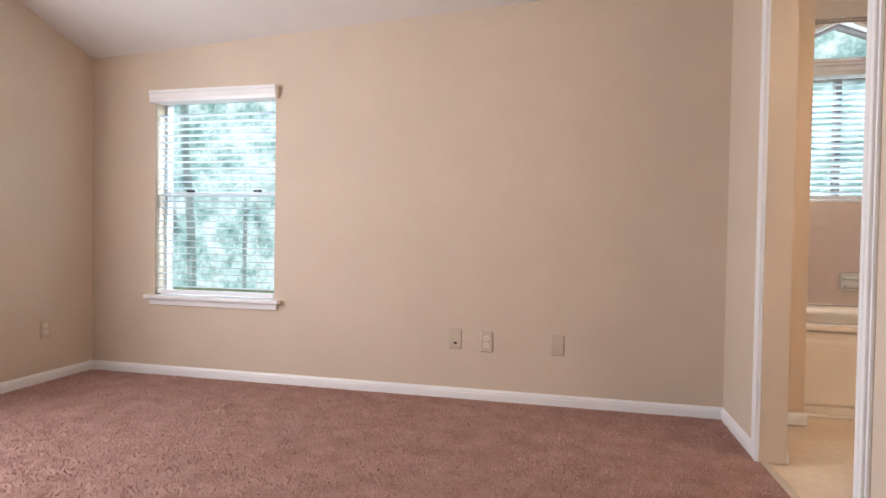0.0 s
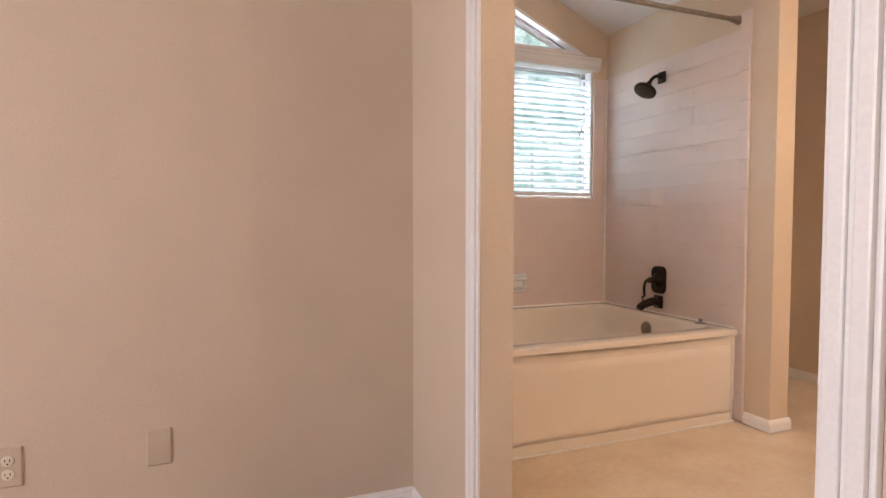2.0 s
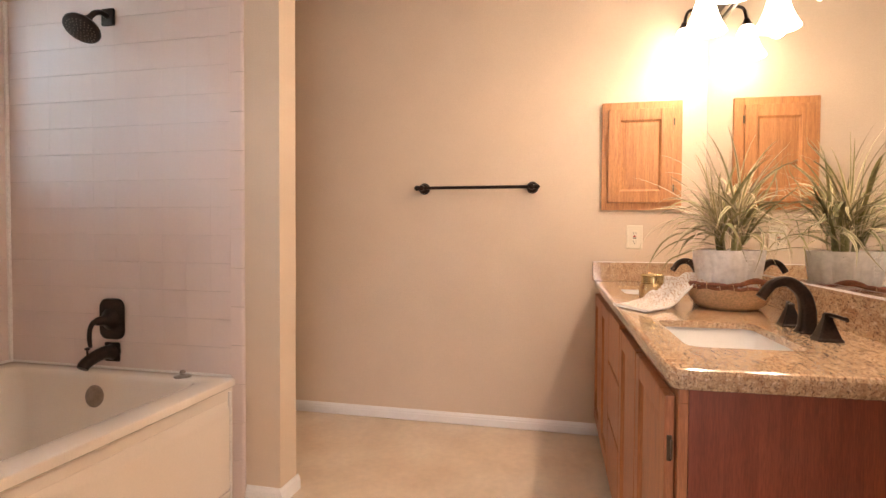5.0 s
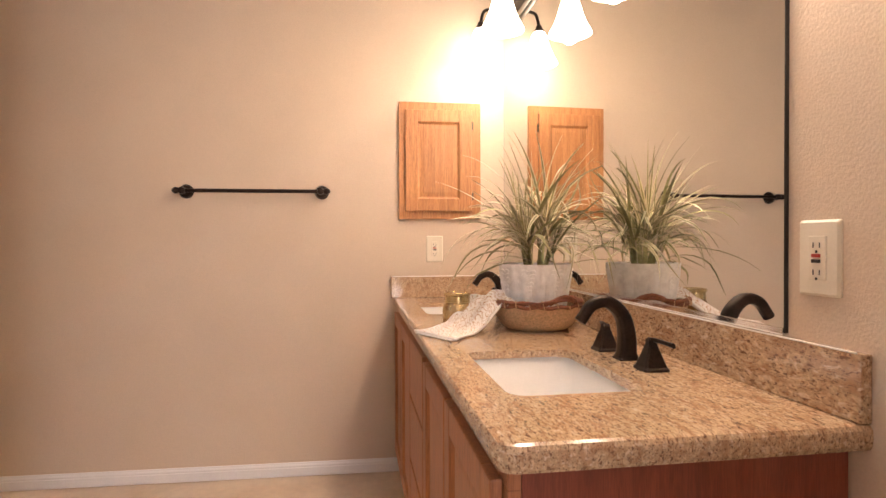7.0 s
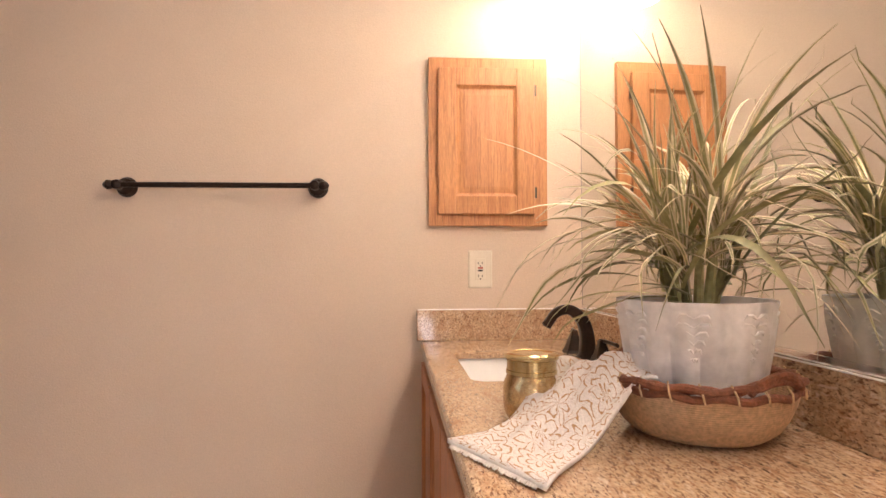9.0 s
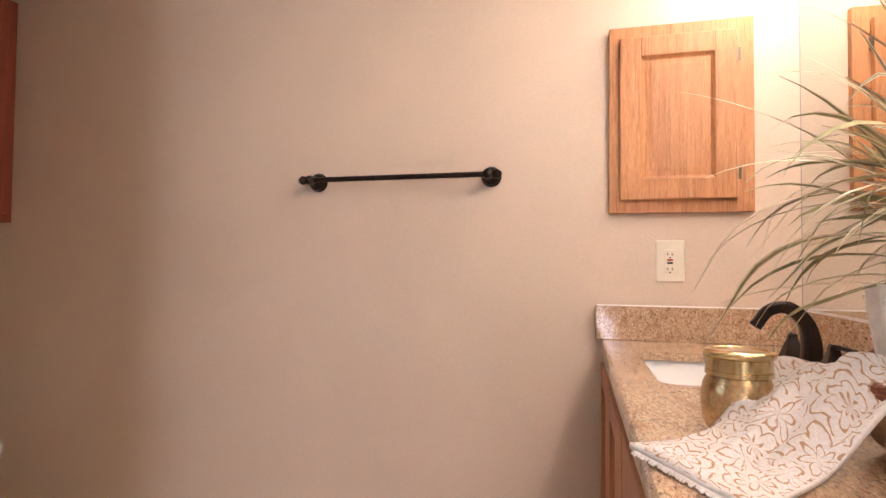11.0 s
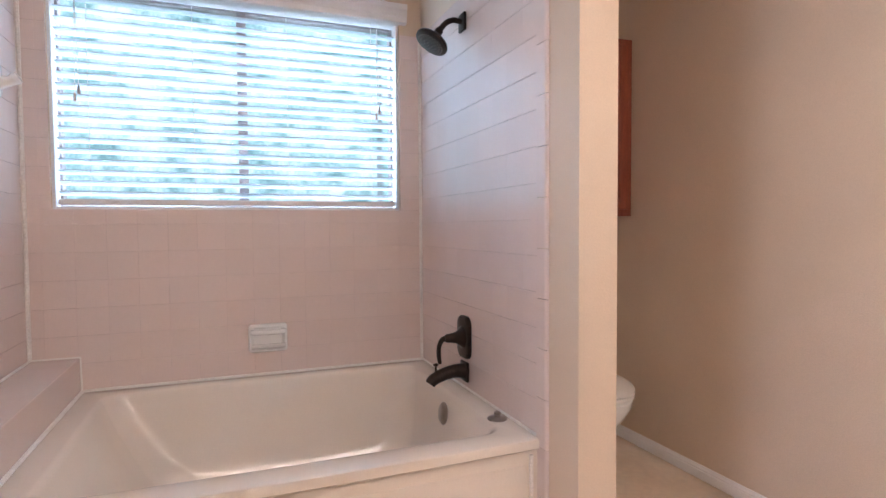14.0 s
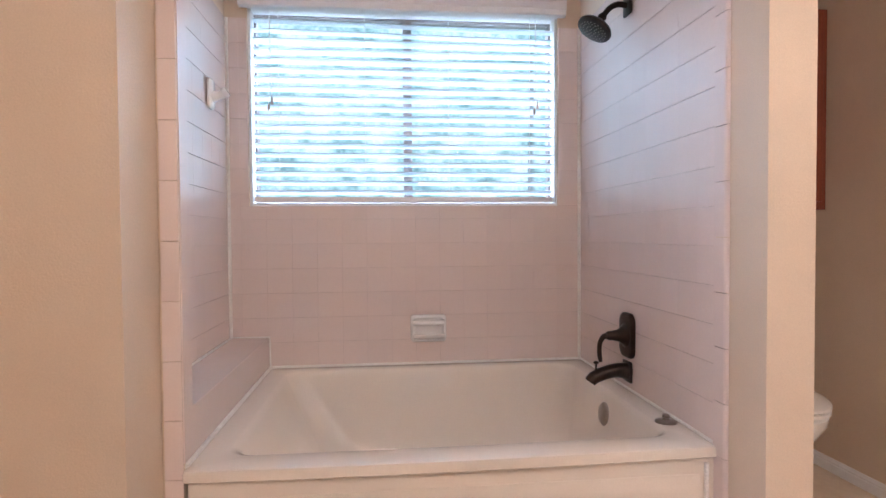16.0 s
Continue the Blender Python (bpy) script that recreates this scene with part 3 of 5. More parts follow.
def bedroom_window():
    x0, x1, z0, z1 = BW
    th = tagged(new("window_1"), "white double-hung bedroom window with sill", "window", kind="structure")
    part("window_frame", bars(x0, x1, z0, z1, BY + 0.085, BY + 0.14, 0.025), M_SASH, th)
    zm = 1.178
    part("meeting_rail", box(x0 + 0.02, x1 - 0.02, BY + 0.09, BY + 0.125, zm - 0.016, zm + 0.016, 0.003), M_SASH, th)
    for x in (x0 + 0.2, x1 - 0.17):
        part("sash_lock", box(x - 0.025, x + 0.025, BY + 0.075, BY + 0.095, zm + 0.012, zm + 0.026, 0.003), M_DARK, th)
    pane("pane", x0 + 0.025, x1 - 0.025, z0 + 0.025, zm - 0.016, BY + 0.11, th)
    pane("pane", x0 + 0.025, x1 - 0.025, zm + 0.016, z1 - 0.025, BY + 0.115, th)
    part("window_sill", box(x0 - 0.055, x1 + 0.045, BY - 0.045, BY + 0.085, z0 - 0.02, z0 + 0.004, 0.006), M_TRIM, th)
    part("sill_apron", box(x0 - 0.03, x1 + 0.025, BY - 0.016, BY - 0.001, z0 - 0.06, z0 - 0.02, 0.004), M_TRIM, th)


def bath_window():
    x0, x1, z0, z1 = GW
    th = tagged(new("window_2"), "dark framed sliding bathroom window with gabled upper light", "window", kind="structure")
    part("window_frame", bars(x0, x1, z0, z1, YB + 0.085, YB + 0.135, 0.022), M_FRAME, th)
    xm = (x0 + x1) / 2 + 0.005
    part("mullion", box(xm - 0.02, xm + 0.02, YB + 0.08, YB + 0.13, z0 + 0.022, z1 - 0.022, 0.003), M_FRAME, th)
    pane("pane", x0 + 0.02, xm - 0.02, z0 + 0.02, z1 - 0.02, YB + 0.10, th)
    pane("pane", xm + 0.02, x1 - 0.02, z0 + 0.02, z1 - 0.02, YB + 0.11, th)
    part("reveal_lining", bars(x0, x1, z0, z1, YB + 0.012, YB + 0.084, 0.012), M_TRIM, th)

    def gable(inset, y0, y1, t, material, name):
        bm = bmesh.new()
        outer = [(GX0 + inset * 2.2, GB + inset * 0.3), (GX1 - inset * 2.2, GB + inset * 0.3), (GA, GT - inset * 1.25)]
        inner = [(GX0 + (inset + t) * 2.2 + t, GB + inset * 0.3 + t), (GX1 - (inset + t) * 2.2 - t, GB + inset * 0.3 + t), (GA, GT - (inset + t) * 1.25)]
        loops = [[(x, y, z) for x, z in tri] for tri, y in ((outer, y0), (inner, y0), (inner, y1), (outer, y1), (outer, y0))]
        return part(name, loft(loops, bm), material, th)

    gable(0.0, YB - 0.004, YB + 0.09, 0.022, M_TRIM, "gable_lining")
    gable(0.024, YB + 0.05, YB + 0.12, 0.018, M_FRAME, "gable_frame")
    tri = [(GX0 + 0.12, GB + 0.02), (GX1 - 0.12, GB + 0.02), (GA, GT - 0.055)]
    ob = part("gable_pane", loft([[(x, y, z) for x, z in tri] for y in (YB + 0.09, YB + 0.094)], None, True, True), M_GLASS, th)
    ob.visible_shadow = False


bedroom_window()
bath_window()
blind("window_blind", BW[0] + 0.004, BW[1] - 0.004, BW[2] + 0.006, BW[3] - 0.045, BY + 0.035, "white slatted blind with open slats in the bedroom window", -4, valance=0.075, over=0.02)
blind("window_blind", GW[0] + 0.014, GW[1] - 0.014, GW[2] + 0.012, GW[3] - 0.015, YB + 0.035, "white slatted blind with crooked top slats in the bathroom window", -17, crooked=True, valance=0.085, over=0.045, cords=((-0.61, 0.42), (0.6, 0.42)))


# ---- bathtub ----
def bathtub():
    x0, x1, y0, y1 = XS, XR - 0.004, 3.517, YB - 0.012
    th = empty("bathtub", ((x0 + x1) / 2, (y0 + y1) / 2, 0), "almond enamel bathtub set in a tiled alcove", "bathtub")
    ox, oy = -(x0 + x1) / 2, -(y0 + y1) / 2

    def bow(loop, amount):
        out = []
        for p in loop:
            s = (p.x - x0) / (x1 - x0)
            f = max(0.0, 1 - (p.y - y0) / 0.15) * amount * 4 * s * (1 - s)
            out.append((p.x + ox, p.y - f + oy, p.z))
        return out

    def dense(loop, k=6):
        out = []
        for a, b in zip(loop, loop[1:] + loop[:1]):
            m = k if (b - a).length > 0.2 else 1
            out += [a.lerp(b, i / m) for i in range(m)]
        return out

    def L(dx0, dx1, dy0, dy1, z, r, amount=0.012):
        return bow(dense(rrect(x0 + dx0, x1 - dx1, y0 + dy0, y1 - dy1, z, r)), amount)

    loops = [L(0.004, 0, 0.004, 0, RIM - 0.034, 0.012), L(0, 0, 0, 0, RIM - 0.03, 0.012), L(0, 0, 0, 0, RIM - 0.012, 0.012), L(0.003, 0.002, 0.003, 0.002, RIM - 0.003, 0.014), L(0.012, 0.008, 0.012, 0.008, RIM, 0.02),
             L(0.080, 0.075, 0.092, 0.075, RIM, 0.06, 0.02), L(0.092, 0.083, 0.102, 0.083, RIM - 0.004, 0.066, 0.018), L(0.104, 0.090, 0.112, 0.090, RIM - 0.02, 0.072, 0.015),
             L(0.155, 0.105, 0.13, 0.107, RIM - 0.12, 0.095, 0.01), L(0.25, 0.135, 0.148, 0.125, 0.20, 0.115, 0), L(0.32, 0.17, 0.19, 0.165, 0.125, 0.12, 0), L(0.40, 0.24, 0.26, 0.24, 0.105, 0.10, 0)]
    part("tub_shell", loft(loops, None, False, True), M_TUB, th, smooth=True)
    ap = bmesh.new()
    yf = y0 + 0.014
    box(x0 + 0.01 + ox, x1 - 0.001 + ox, yf + oy, yf + 0.02 + oy, 0, RIM - 0.036, 0.004, ap)
    part("apron", ap, M_TUB, th)
    pan = bmesh.new()
    a, b = x0 + 0.012 + ox, x1 - 0.05 + ox
    rows = ((0.062, 0.0), (0.066, -0.014), (0.36, -0.014), (0.375, -0.012), (0.395, -0.004), (0.405, -0.001))
    loft([[(x, yf + oy + d - 0.001, z) for z, d in rows] + [(x, yf + oy + 0.005, 0.405), (x, yf + oy + 0.005, 0.062)] for x in (a, b)], pan, True, True)
    part("apron_panel", pan, M_TUB, th, smooth=True)
    part("toe_strip", box(a - 0.002, b + 0.01, yf - 0.012 + oy, yf + oy, 0, 0.05, 0.005), M_TUB, th)
    part("overflow_plate", turned([(0, 0.044), (0.006, 0.044), (0.012, 0.037), (0.013, 0.004)], (x1 - 0.097 + ox, 4.09 + oy, 0.397), (-1, 0, 0.12), 24), M_NICKEL, th, "brushed round overflow plate", True)
    bm = turned([(0, 0.034), (0.004, 0.034), (0.007, 0.028), (0.009, 0.012), (0.014, 0.008), (0.016, 0.012), (0.024, 0.011), (0.027, 0.005)], (2.588 + ox, 3.725 + oy, RIM - 0.001), (0, 0, 1), 20)
    part("drain_knob", bm, M_NICKEL, th, "tarnished chrome knob on the rim", True)
    for p in ([(x0 + 0.01, y1 + 0.002, RIM + 0.002), (x1, y1 + 0.002, RIM + 0.002)], [(x1 + 0.001, y0 + 0.02, RIM + 0.002), (x1 + 0.001, y1, RIM + 0.002)], [(x0 + 0.002, y0 + 0.03, RIM + 0.002), (x0 + 0.002, y1, RIM + 0.002)]):
        part("caulk_line", tube([(q[0] + ox, q[1] + oy, q[2]) for q in p], 0.0075, 8), M_CAULK, th)
    part("caulk_line", tube([(x1 - 0.03 + ox, yf - 0.004 + oy, 0.01), (x1 - 0.03 + ox, yf - 0.004 + oy, RIM - 0.05)], 0.007, 8), M_CAULK, th)
    part("caulk_line", tube([(x0 + 0.01 + ox, yf - 0.012 + oy, 0.0), (x1 - 0.02 + ox, yf - 0.012 + oy, 0.0)], 0.008, 8), M_CAULK, th)


bathtub()


# ---- shower fittings ----
def shower_head():
    x, y, z = XR - 0.008, 4.092, 1.932
    th = empty("shower", (x, y, z), "oil-rubbed bronze shower head on a bent arm", "shower head")
    part("wall_flange", box(-0.012, 0, -0.03, 0.03, -0.035, 0.035, 0.006), M_BRONZE, th, smooth=True)
    pts = curve([(0, 0, 0), (-0.04, 0, 0.005), (-0.072, 0, -0.008), (-0.10, 0, -0.038)], 14)
    part("arm", tube(pts, 0.011, 12), M_BRONZE, th, smooth=True)
    a = Vector((-0.55, -0.05, -0.83)).normalized()
    bm = turned([(0, 0.012), (0.012, 0.017), (0.025, 0.014), (0.035, 0.02), (0.048, 0.045), (0.058, 0.064), (0.066, 0.068), (0.074, 0.066), (0.078, 0.058)], pts[-1] - a * 0.004, a, 28)
    part("head", bm, M_BRONZE, th, smooth=True)
    noz = bmesh.new()
    o = pts[-1] + a * 0.0735
    s = a.orthogonal().normalized()
    u = a.cross(s)
    for r, n in ((0.012, 6), (0.026, 12), (0.04, 18), (0.051, 22)):
        for k in range(n):
            q = 2 * math.pi * k / n
            turned([(0, 0.0022), (0.003, 0.0014)], o + s * r * math.cos(q) + u * r * math.sin(q), a, 6, noz)
    part("nozzles", noz, M_NICKEL, th, "small pale spray nozzles")


def shower_valve():
    x, y, z = XR - 0.008, 4.09, 0.695
    th = empty("shower_valve", (x, y, z), "oil-rubbed bronze shower valve with lever handle", "faucet")
    bm = loft([[(d, p.x, p.y) for p in rrect(-0.058 + i, 0.058 - i, -0.085 + i, 0.085 - i, 0, 0.035 - i * 0.5)] for d, i in ((0, 0.0), (-0.008, 0.0), (-0.014, 0.004), (-0.016, 0.012))], None, True, True)
    part("escutcheon", bm, M_BRONZE, th, smooth=True)
    part("stem", turned([(0, 0.05), (0.012, 0.036), (0.03, 0.023), (0.05, 0.019), (0.07, 0.017), (0.078, 0.012)], (-0.012, 0, 0), (-1, 0, 0), 20), M_BRONZE, th, smooth=True)
    part("lever", tube(curve([(-0.075, 0, 0.0), (-0.098, 0.002, -0.004), (-0.112, 0.004, -0.03), (-0.113, 0.005, -0.07), (-0.108, 0.005, -0.10)], 14), [0.013, 0.012, 0.011, 0.011, 0.010, 0.010, 0.009, 0.009, 0.009, 0.009, 0.009, 0.009, 0.008, 0.008, 0.006], 12), M_BRONZE, th, smooth=True)


def tub_spout():
    x, y, z = XR - 0.008, 4.09, 0.558
    th = empty("tub_spout", (x, y, z), "oil-rubbed bronze curved bathtub spout with diverter", "faucet")
    part("flange", box(-0.01, 0, -0.036, 0.036, -0.04, 0.04, 0.006), M_BRONZE, th, smooth=True)
    part("spout", tube(curve([(0, 0, 0), (-0.05, 0, 0.004), (-0.10, 0, -0.006), (-0.138, 0, -0.022), (-0.152, 0, -0.038)], 16), [0.036, 0.032, 0.029, 0.028, 0.027, 0.026, 0.026, 0.025, 0.025, 0.025, 0.024, 0.024, 0.024, 0.023, 0.023, 0.022, 0.021], 16), M_BRONZE, th, smooth=True)
    part("diverter", turned([(0, 0.004), (0.028, 0.004), (0.031, 0.010), (0.037, 0.010), (0.04, 0.004)], (-0.128, 0, 0.002), (0, 0, 1), 12), M_BRONZE, th, smooth=True)


shower_head()
shower_valve()
tub_spout()


def soap_dish():
    th = empty("soap_dish", (1.908, YB - 0.011, 0.652), "white ceramic soap dish on the tiled wall", "soap dish")
    loops = [[(p.x, d, p.y) for p in rrect(-0.082 + i, 0.082 - i, -0.062 + i, 0.062 - i, 0, 0.016)] for d, i in ((0, 0), (-0.012, 0.0), (-0.018, 0.004), (-0.02, 0.012), (-0.008, 0.022))]
    part("plate", loft(loops, None, True, True), M_WHITE, th, smooth=True)
    tray = bmesh.new()
    prof = [(0, 0.0), (-0.045, 0.004), (-0.058, 0.014), (-0.062, 0.026), (-0.052, 0.026), (-0.045, 0.016), (0, 0.012)]
    loft([[(x * (1 - 0.0), q, v - 0.045) for q, v in prof] for x in (-0.07, 0.07)], tray, True, True)
    part("tray", tray, M_WHITE, th, smooth=True)
    part("grab_rail", tube(curve([(-0.066, -0.004, 0.03), (-0.06, -0.04, 0.03), (0, -0.048, 0.03), (0.06, -0.04, 0.03), (0.066, -0.004, 0.03)], 16), 0.011, 12), M_WHITE, th, smooth=True)


soap_dish()
hook = empty("ceramic_post", (XL + 0.011, 4.376, 1.645), "white ceramic towel post on the tiled wall", "bathroom fixture")
part("base", loft([[(d, p.x, p.y) for p in rrect(-0.03 + i, 0.03 - i, -0.06 + i, 0.06 - i, 0, 0.015)] for d, i in ((0, 0), (0.008, 0), (0.016, 0.008))], None, True, True), M_WHITE, hook, smooth=True)
part("arm", tube(curve([(0.01, 0, -0.01), (0.04, 0, -0.005), (0.07, 0, 0.012)], 8), [0.028, 0.025, 0.022, 0.019, 0.018, 0.018, 0.02, 0.022, 0.02], 14), M_WHITE, hook, smooth=True)

rod = empty("curtain_rod", ((XS + XR) / 2, 3.56, 2.10), "bare brushed metal shower curtain rod above the bathtub", "curtain rod")
half = (XR - XS) / 2
part("rod", tube([(-half, 0, 0), (half, 0, 0)], 0.0125, 16), M_NICKEL, rod, smooth=True)
for s in (-1, 1):
    part("end_flange", turned([(0, 0.024), (0.012, 0.024), (0.018, 0.019), (0.05, 0.017), (0.055, 0.014)], (s * half, 0, 0), (-s, 0, 0), 18), M_NICKEL, rod, smooth=True)


# ---- toilet nook ----
def toilet():
    th = empty("toilet", (3.252, YB - 0.02, 0), "white porcelain toilet with closed lid", "toilet")

    def egg(w, y0, y1, z, n=32):
        pts = []
        for k in range(n):
            a = 2 * math.pi * k / n
            yy = math.sin(a)
            pts.append((w * math.cos(a) * (1 - 0.12 * max(0, -yy)), (y0 + y1) / 2 + (y1 - y0) / 2 * yy, z))
        return pts

    part("bowl", loft([egg(0.10, -0.60, -0.14, 0.0), egg(0.10, -0.60, -0.14, 0.05), egg(0.088, -0.56, -0.16, 0.16), egg(0.10, -0.58, -0.16, 0.22), egg(0.15, -0.66, -0.17, 0.30), egg(0.178, -0.70, -0.18, 0.36), egg(0.182, -0.705, -0.18, 0.39), egg(0.17, -0.69, -0.19, 0.40)], None, True, True), M_WHITE, th, smooth=True)
    part("seat", loft([egg(0.178, -0.70, -0.2, 0.402), egg(0.187, -0.712, -0.2, 0.406), egg(0.187, -0.712, -0.2, 0.416), egg(0.18, -0.70, -0.2, 0.42)], None, True, True), M_PLASTIC, th, smooth=True)
    part("lid", loft([egg(0.18, -0.705, -0.2, 0.422), egg(0.188, -0.714, -0.2, 0.427), egg(0.187, -0.712, -0.2, 0.436), egg(0.165, -0.68, -0.21, 0.446), egg(0.1, -0.58, -0.25, 0.45)], None, True, True), M_PLASTIC, th, smooth=True)
    part("tank", box(-0.21, 0.21, -0.19, 0, 0.39, 0.74, 0.02, seg=3), M_WHITE, th, smooth=True)
    part("tank_lid", box(-0.22, 0.22, -0.2, 0.005, 0.74, 0.775, 0.012, seg=3), M_WHITE, th, smooth=True)
    part("flush_lever", tube([(-0.17, -0.19, 0.68), (-0.17, -0.205, 0.68), (-0.10, -0.21, 0.672)], 0.006, 8), M_CHROME, th, smooth=True)


toilet()


def panel_door(w, h, t=0.018, stile=0.055, grain=M_OAK):
    """Frame and recessed panel, front towards -y, from x 0 to w and z 0 to h."""
    bm = bmesh.new()
    for p in ((0, stile, 0, h), (w - stile, w, 0, h)):
        box(p[0], p[1], -t, 0, p[2], p[3], 0.003, bm)
    for p in ((stile, w - stile, 0, stile), (stile, w - stile, h - stile, h)):
        box(p[0], p[1], -t + 0.0006, 0, p[2], p[3], 0.003, bm)
    i = stile
    loops = []
    for inset, d in ((0.0, -t + 0.002), (0.006, -t + 0.009), (0.010, -t + 0.011), (0.03, -t + 0.009)):
        loops.append([(i + inset, d, i + inset), (w - i - inset, d, i + inset), (w - i - inset, d, h - i - inset), (i + inset, d, h - i - inset)])
    loft(loops, bm, False, True)
    return bm


def hinge(parent, x, z, y=-0.02):
    bm = tube([(x, y, z - 0.024), (x, y, z + 0.024)], 0.0045, 8)
    box(x - 0.003, x + 0.012, y + 0.001, y + 0.004, z - 0.018, z + 0.018, 0, bm)
    return part("hinge", bm, M_HINGE, parent)


def wc_cabinet():
    x0, x1, y0, z0, z1 = XR2 + 0.004, XT - 0.004, 4.412, 1.183, 2.083
    th = empty("wall_cabinet", (x0, y0, z0), "red-stained oak wall cabinet above the toilet", "cabinet")
    part("body", box(0, x1 - x0, 0, YB - y0 - 0.003, 0, z1 - z0, 0.002), M_OAKRED, th)
    w = (x1 - x0 - 0.07) / 2
    for k in range(2):
        d = part("door", panel_door(w, z1 - z0 - 0.07), M_OAKRED, th)
        d.location = (0.03 + k * (w + 0.01), -0.001, 0.035)


wc_cabinet()


# ---- towel bar ----
def towel_bar():
    y0, y1, z = 2.447, 3.043, 1.303
    th = empty("towel_bar", (XT, (y0 + y1) / 2, z), "dark bronze towel bar fixed to the beige wall", "towel bar")
    h = (y1 - y0) / 2
    part("bar", tube([(-0.062, -h, 0), (-0.062, h, 0)], 0.0085, 12), M_BRONZE, th, smooth=True)
    for s in (-1, 1):
        part("mount", turned([(0, 0.032), (0.006, 0.032), (0.012, 0.027), (0.018, 0.026), (0.024, 0.018), (0.045, 0.011), (0.05, 0.014), (0.062, 0.016), (0.074, 0.014), (0.08, 0.004)], (0, s * h, 0), (-1, 0, 0), 22), M_BRONZE, th, smooth=True)
        part("finial", turned([(0, 0.012), (0.012, 0.009), (0.02, 0.014), (0.03, 0.015), (0.04, 0.008), (0.043, 0.002)], (-0.062, s * h, 0), (0, s, 0), 16), M_BRONZE, th, smooth=True)


towel_bar()


# ---- medicine cabinet ----
def medicine_cabinet():
    y0, y1, z0, z1 = 1.708, 2.094, 1.181, 1.727
    th = empty("medicine_cabinet", (XT, y1, z0), "honey oak medicine cabinet with a framed door", "cabinet", rz=-90)
    w, h = y1 - y0, z1 - z0
    bm = bars(0, w, 0, h, -0.022, 0, 0.045)
    part("face_frame", bm, M_OAK, th)
    part("back", box(0.04, w - 0.04, -0.008, 0, 0.04, h - 0.04), M_OAK, th)
    d = part("door", panel_door(w - 0.075, h - 0.075, 0.019, 0.058), M_OAK, th)
    d.location = (0.03, -0.0225, 0.037)
    for z in (0.07, h - 0.145):
        hinge(d, w - 0.078, z, -0.012)


medicine_cabinet()


# ---- vanity ----
CT, CY, CX = 0.815, 2.121, 1.775  # worktop height, front edge at the open end, open end
SINKS = (2.187, 3.265)
LAMPS = (-0.38, 0.0, 0.38)


def vanity_cabinet():
    x0, x1, yf, z1 = CX + 0.035, XT - 0.004, 2.08, CT - 0.041
    th = empty("vanity_cabinet", (x1, yf, 0), "reddish oak double vanity cabinet with doors and drawers", "cabinet", rz=180)
    w, dp = x1 - x0, yf - YM - 0.006
    # ends, back, floor and toe kick use a darker oak than the face
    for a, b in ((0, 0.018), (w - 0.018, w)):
        part("end_panel", box(a, b, 0, dp, 0.09, z1, 0.001), M_OAKRED, th, "end panel in darker red oak")
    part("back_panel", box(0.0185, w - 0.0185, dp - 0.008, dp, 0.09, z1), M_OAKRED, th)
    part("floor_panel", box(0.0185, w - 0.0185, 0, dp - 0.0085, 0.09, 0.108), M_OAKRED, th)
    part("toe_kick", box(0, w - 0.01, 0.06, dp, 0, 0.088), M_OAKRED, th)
    bm = box(0, w, -0.019, -0.0005, z1 - 0.03, z1, 0.002)
    box(0, w, -0.019, -0.0005, 0.092, 0.125, 0.002, bm)
    for c in (0.0, 0.74, 1.10, w - 0.03):
        box(c, c + 0.03, -0.019, -0.0005, 0.125, z1 - 0.03, 0.002, bm)
    part("face_frame", bm, M_OAKFACE, th)
    h = z1 - 0.03 - 0.125 + 0.016
    for a, b in ((0.022, 0.375), (0.387, 0.748), (1.122, 1.476), (1.488, w - 0.02)):
        d = part("door", panel_door(b - a, h, 0.019), M_OAKFACE, th)
        d.location = (a, -0.02, 0.117)
        for z in (0.08, h - 0.1):
            hinge(d, (b - a) + 0.002 if a in (0.387, 1.488) else -0.012, z, -0.010)
    zz = 0.117
    for k, hh in enumerate((0.23, 0.2, 0.19)):
        d = part("drawer_front", box(0.762, 1.108, -0.039, -0.02, zz, zz + hh, 0.004), M_OAKFACE, th)
        zz += hh + 0.012
    skewed(th)


vanity_cabinet()


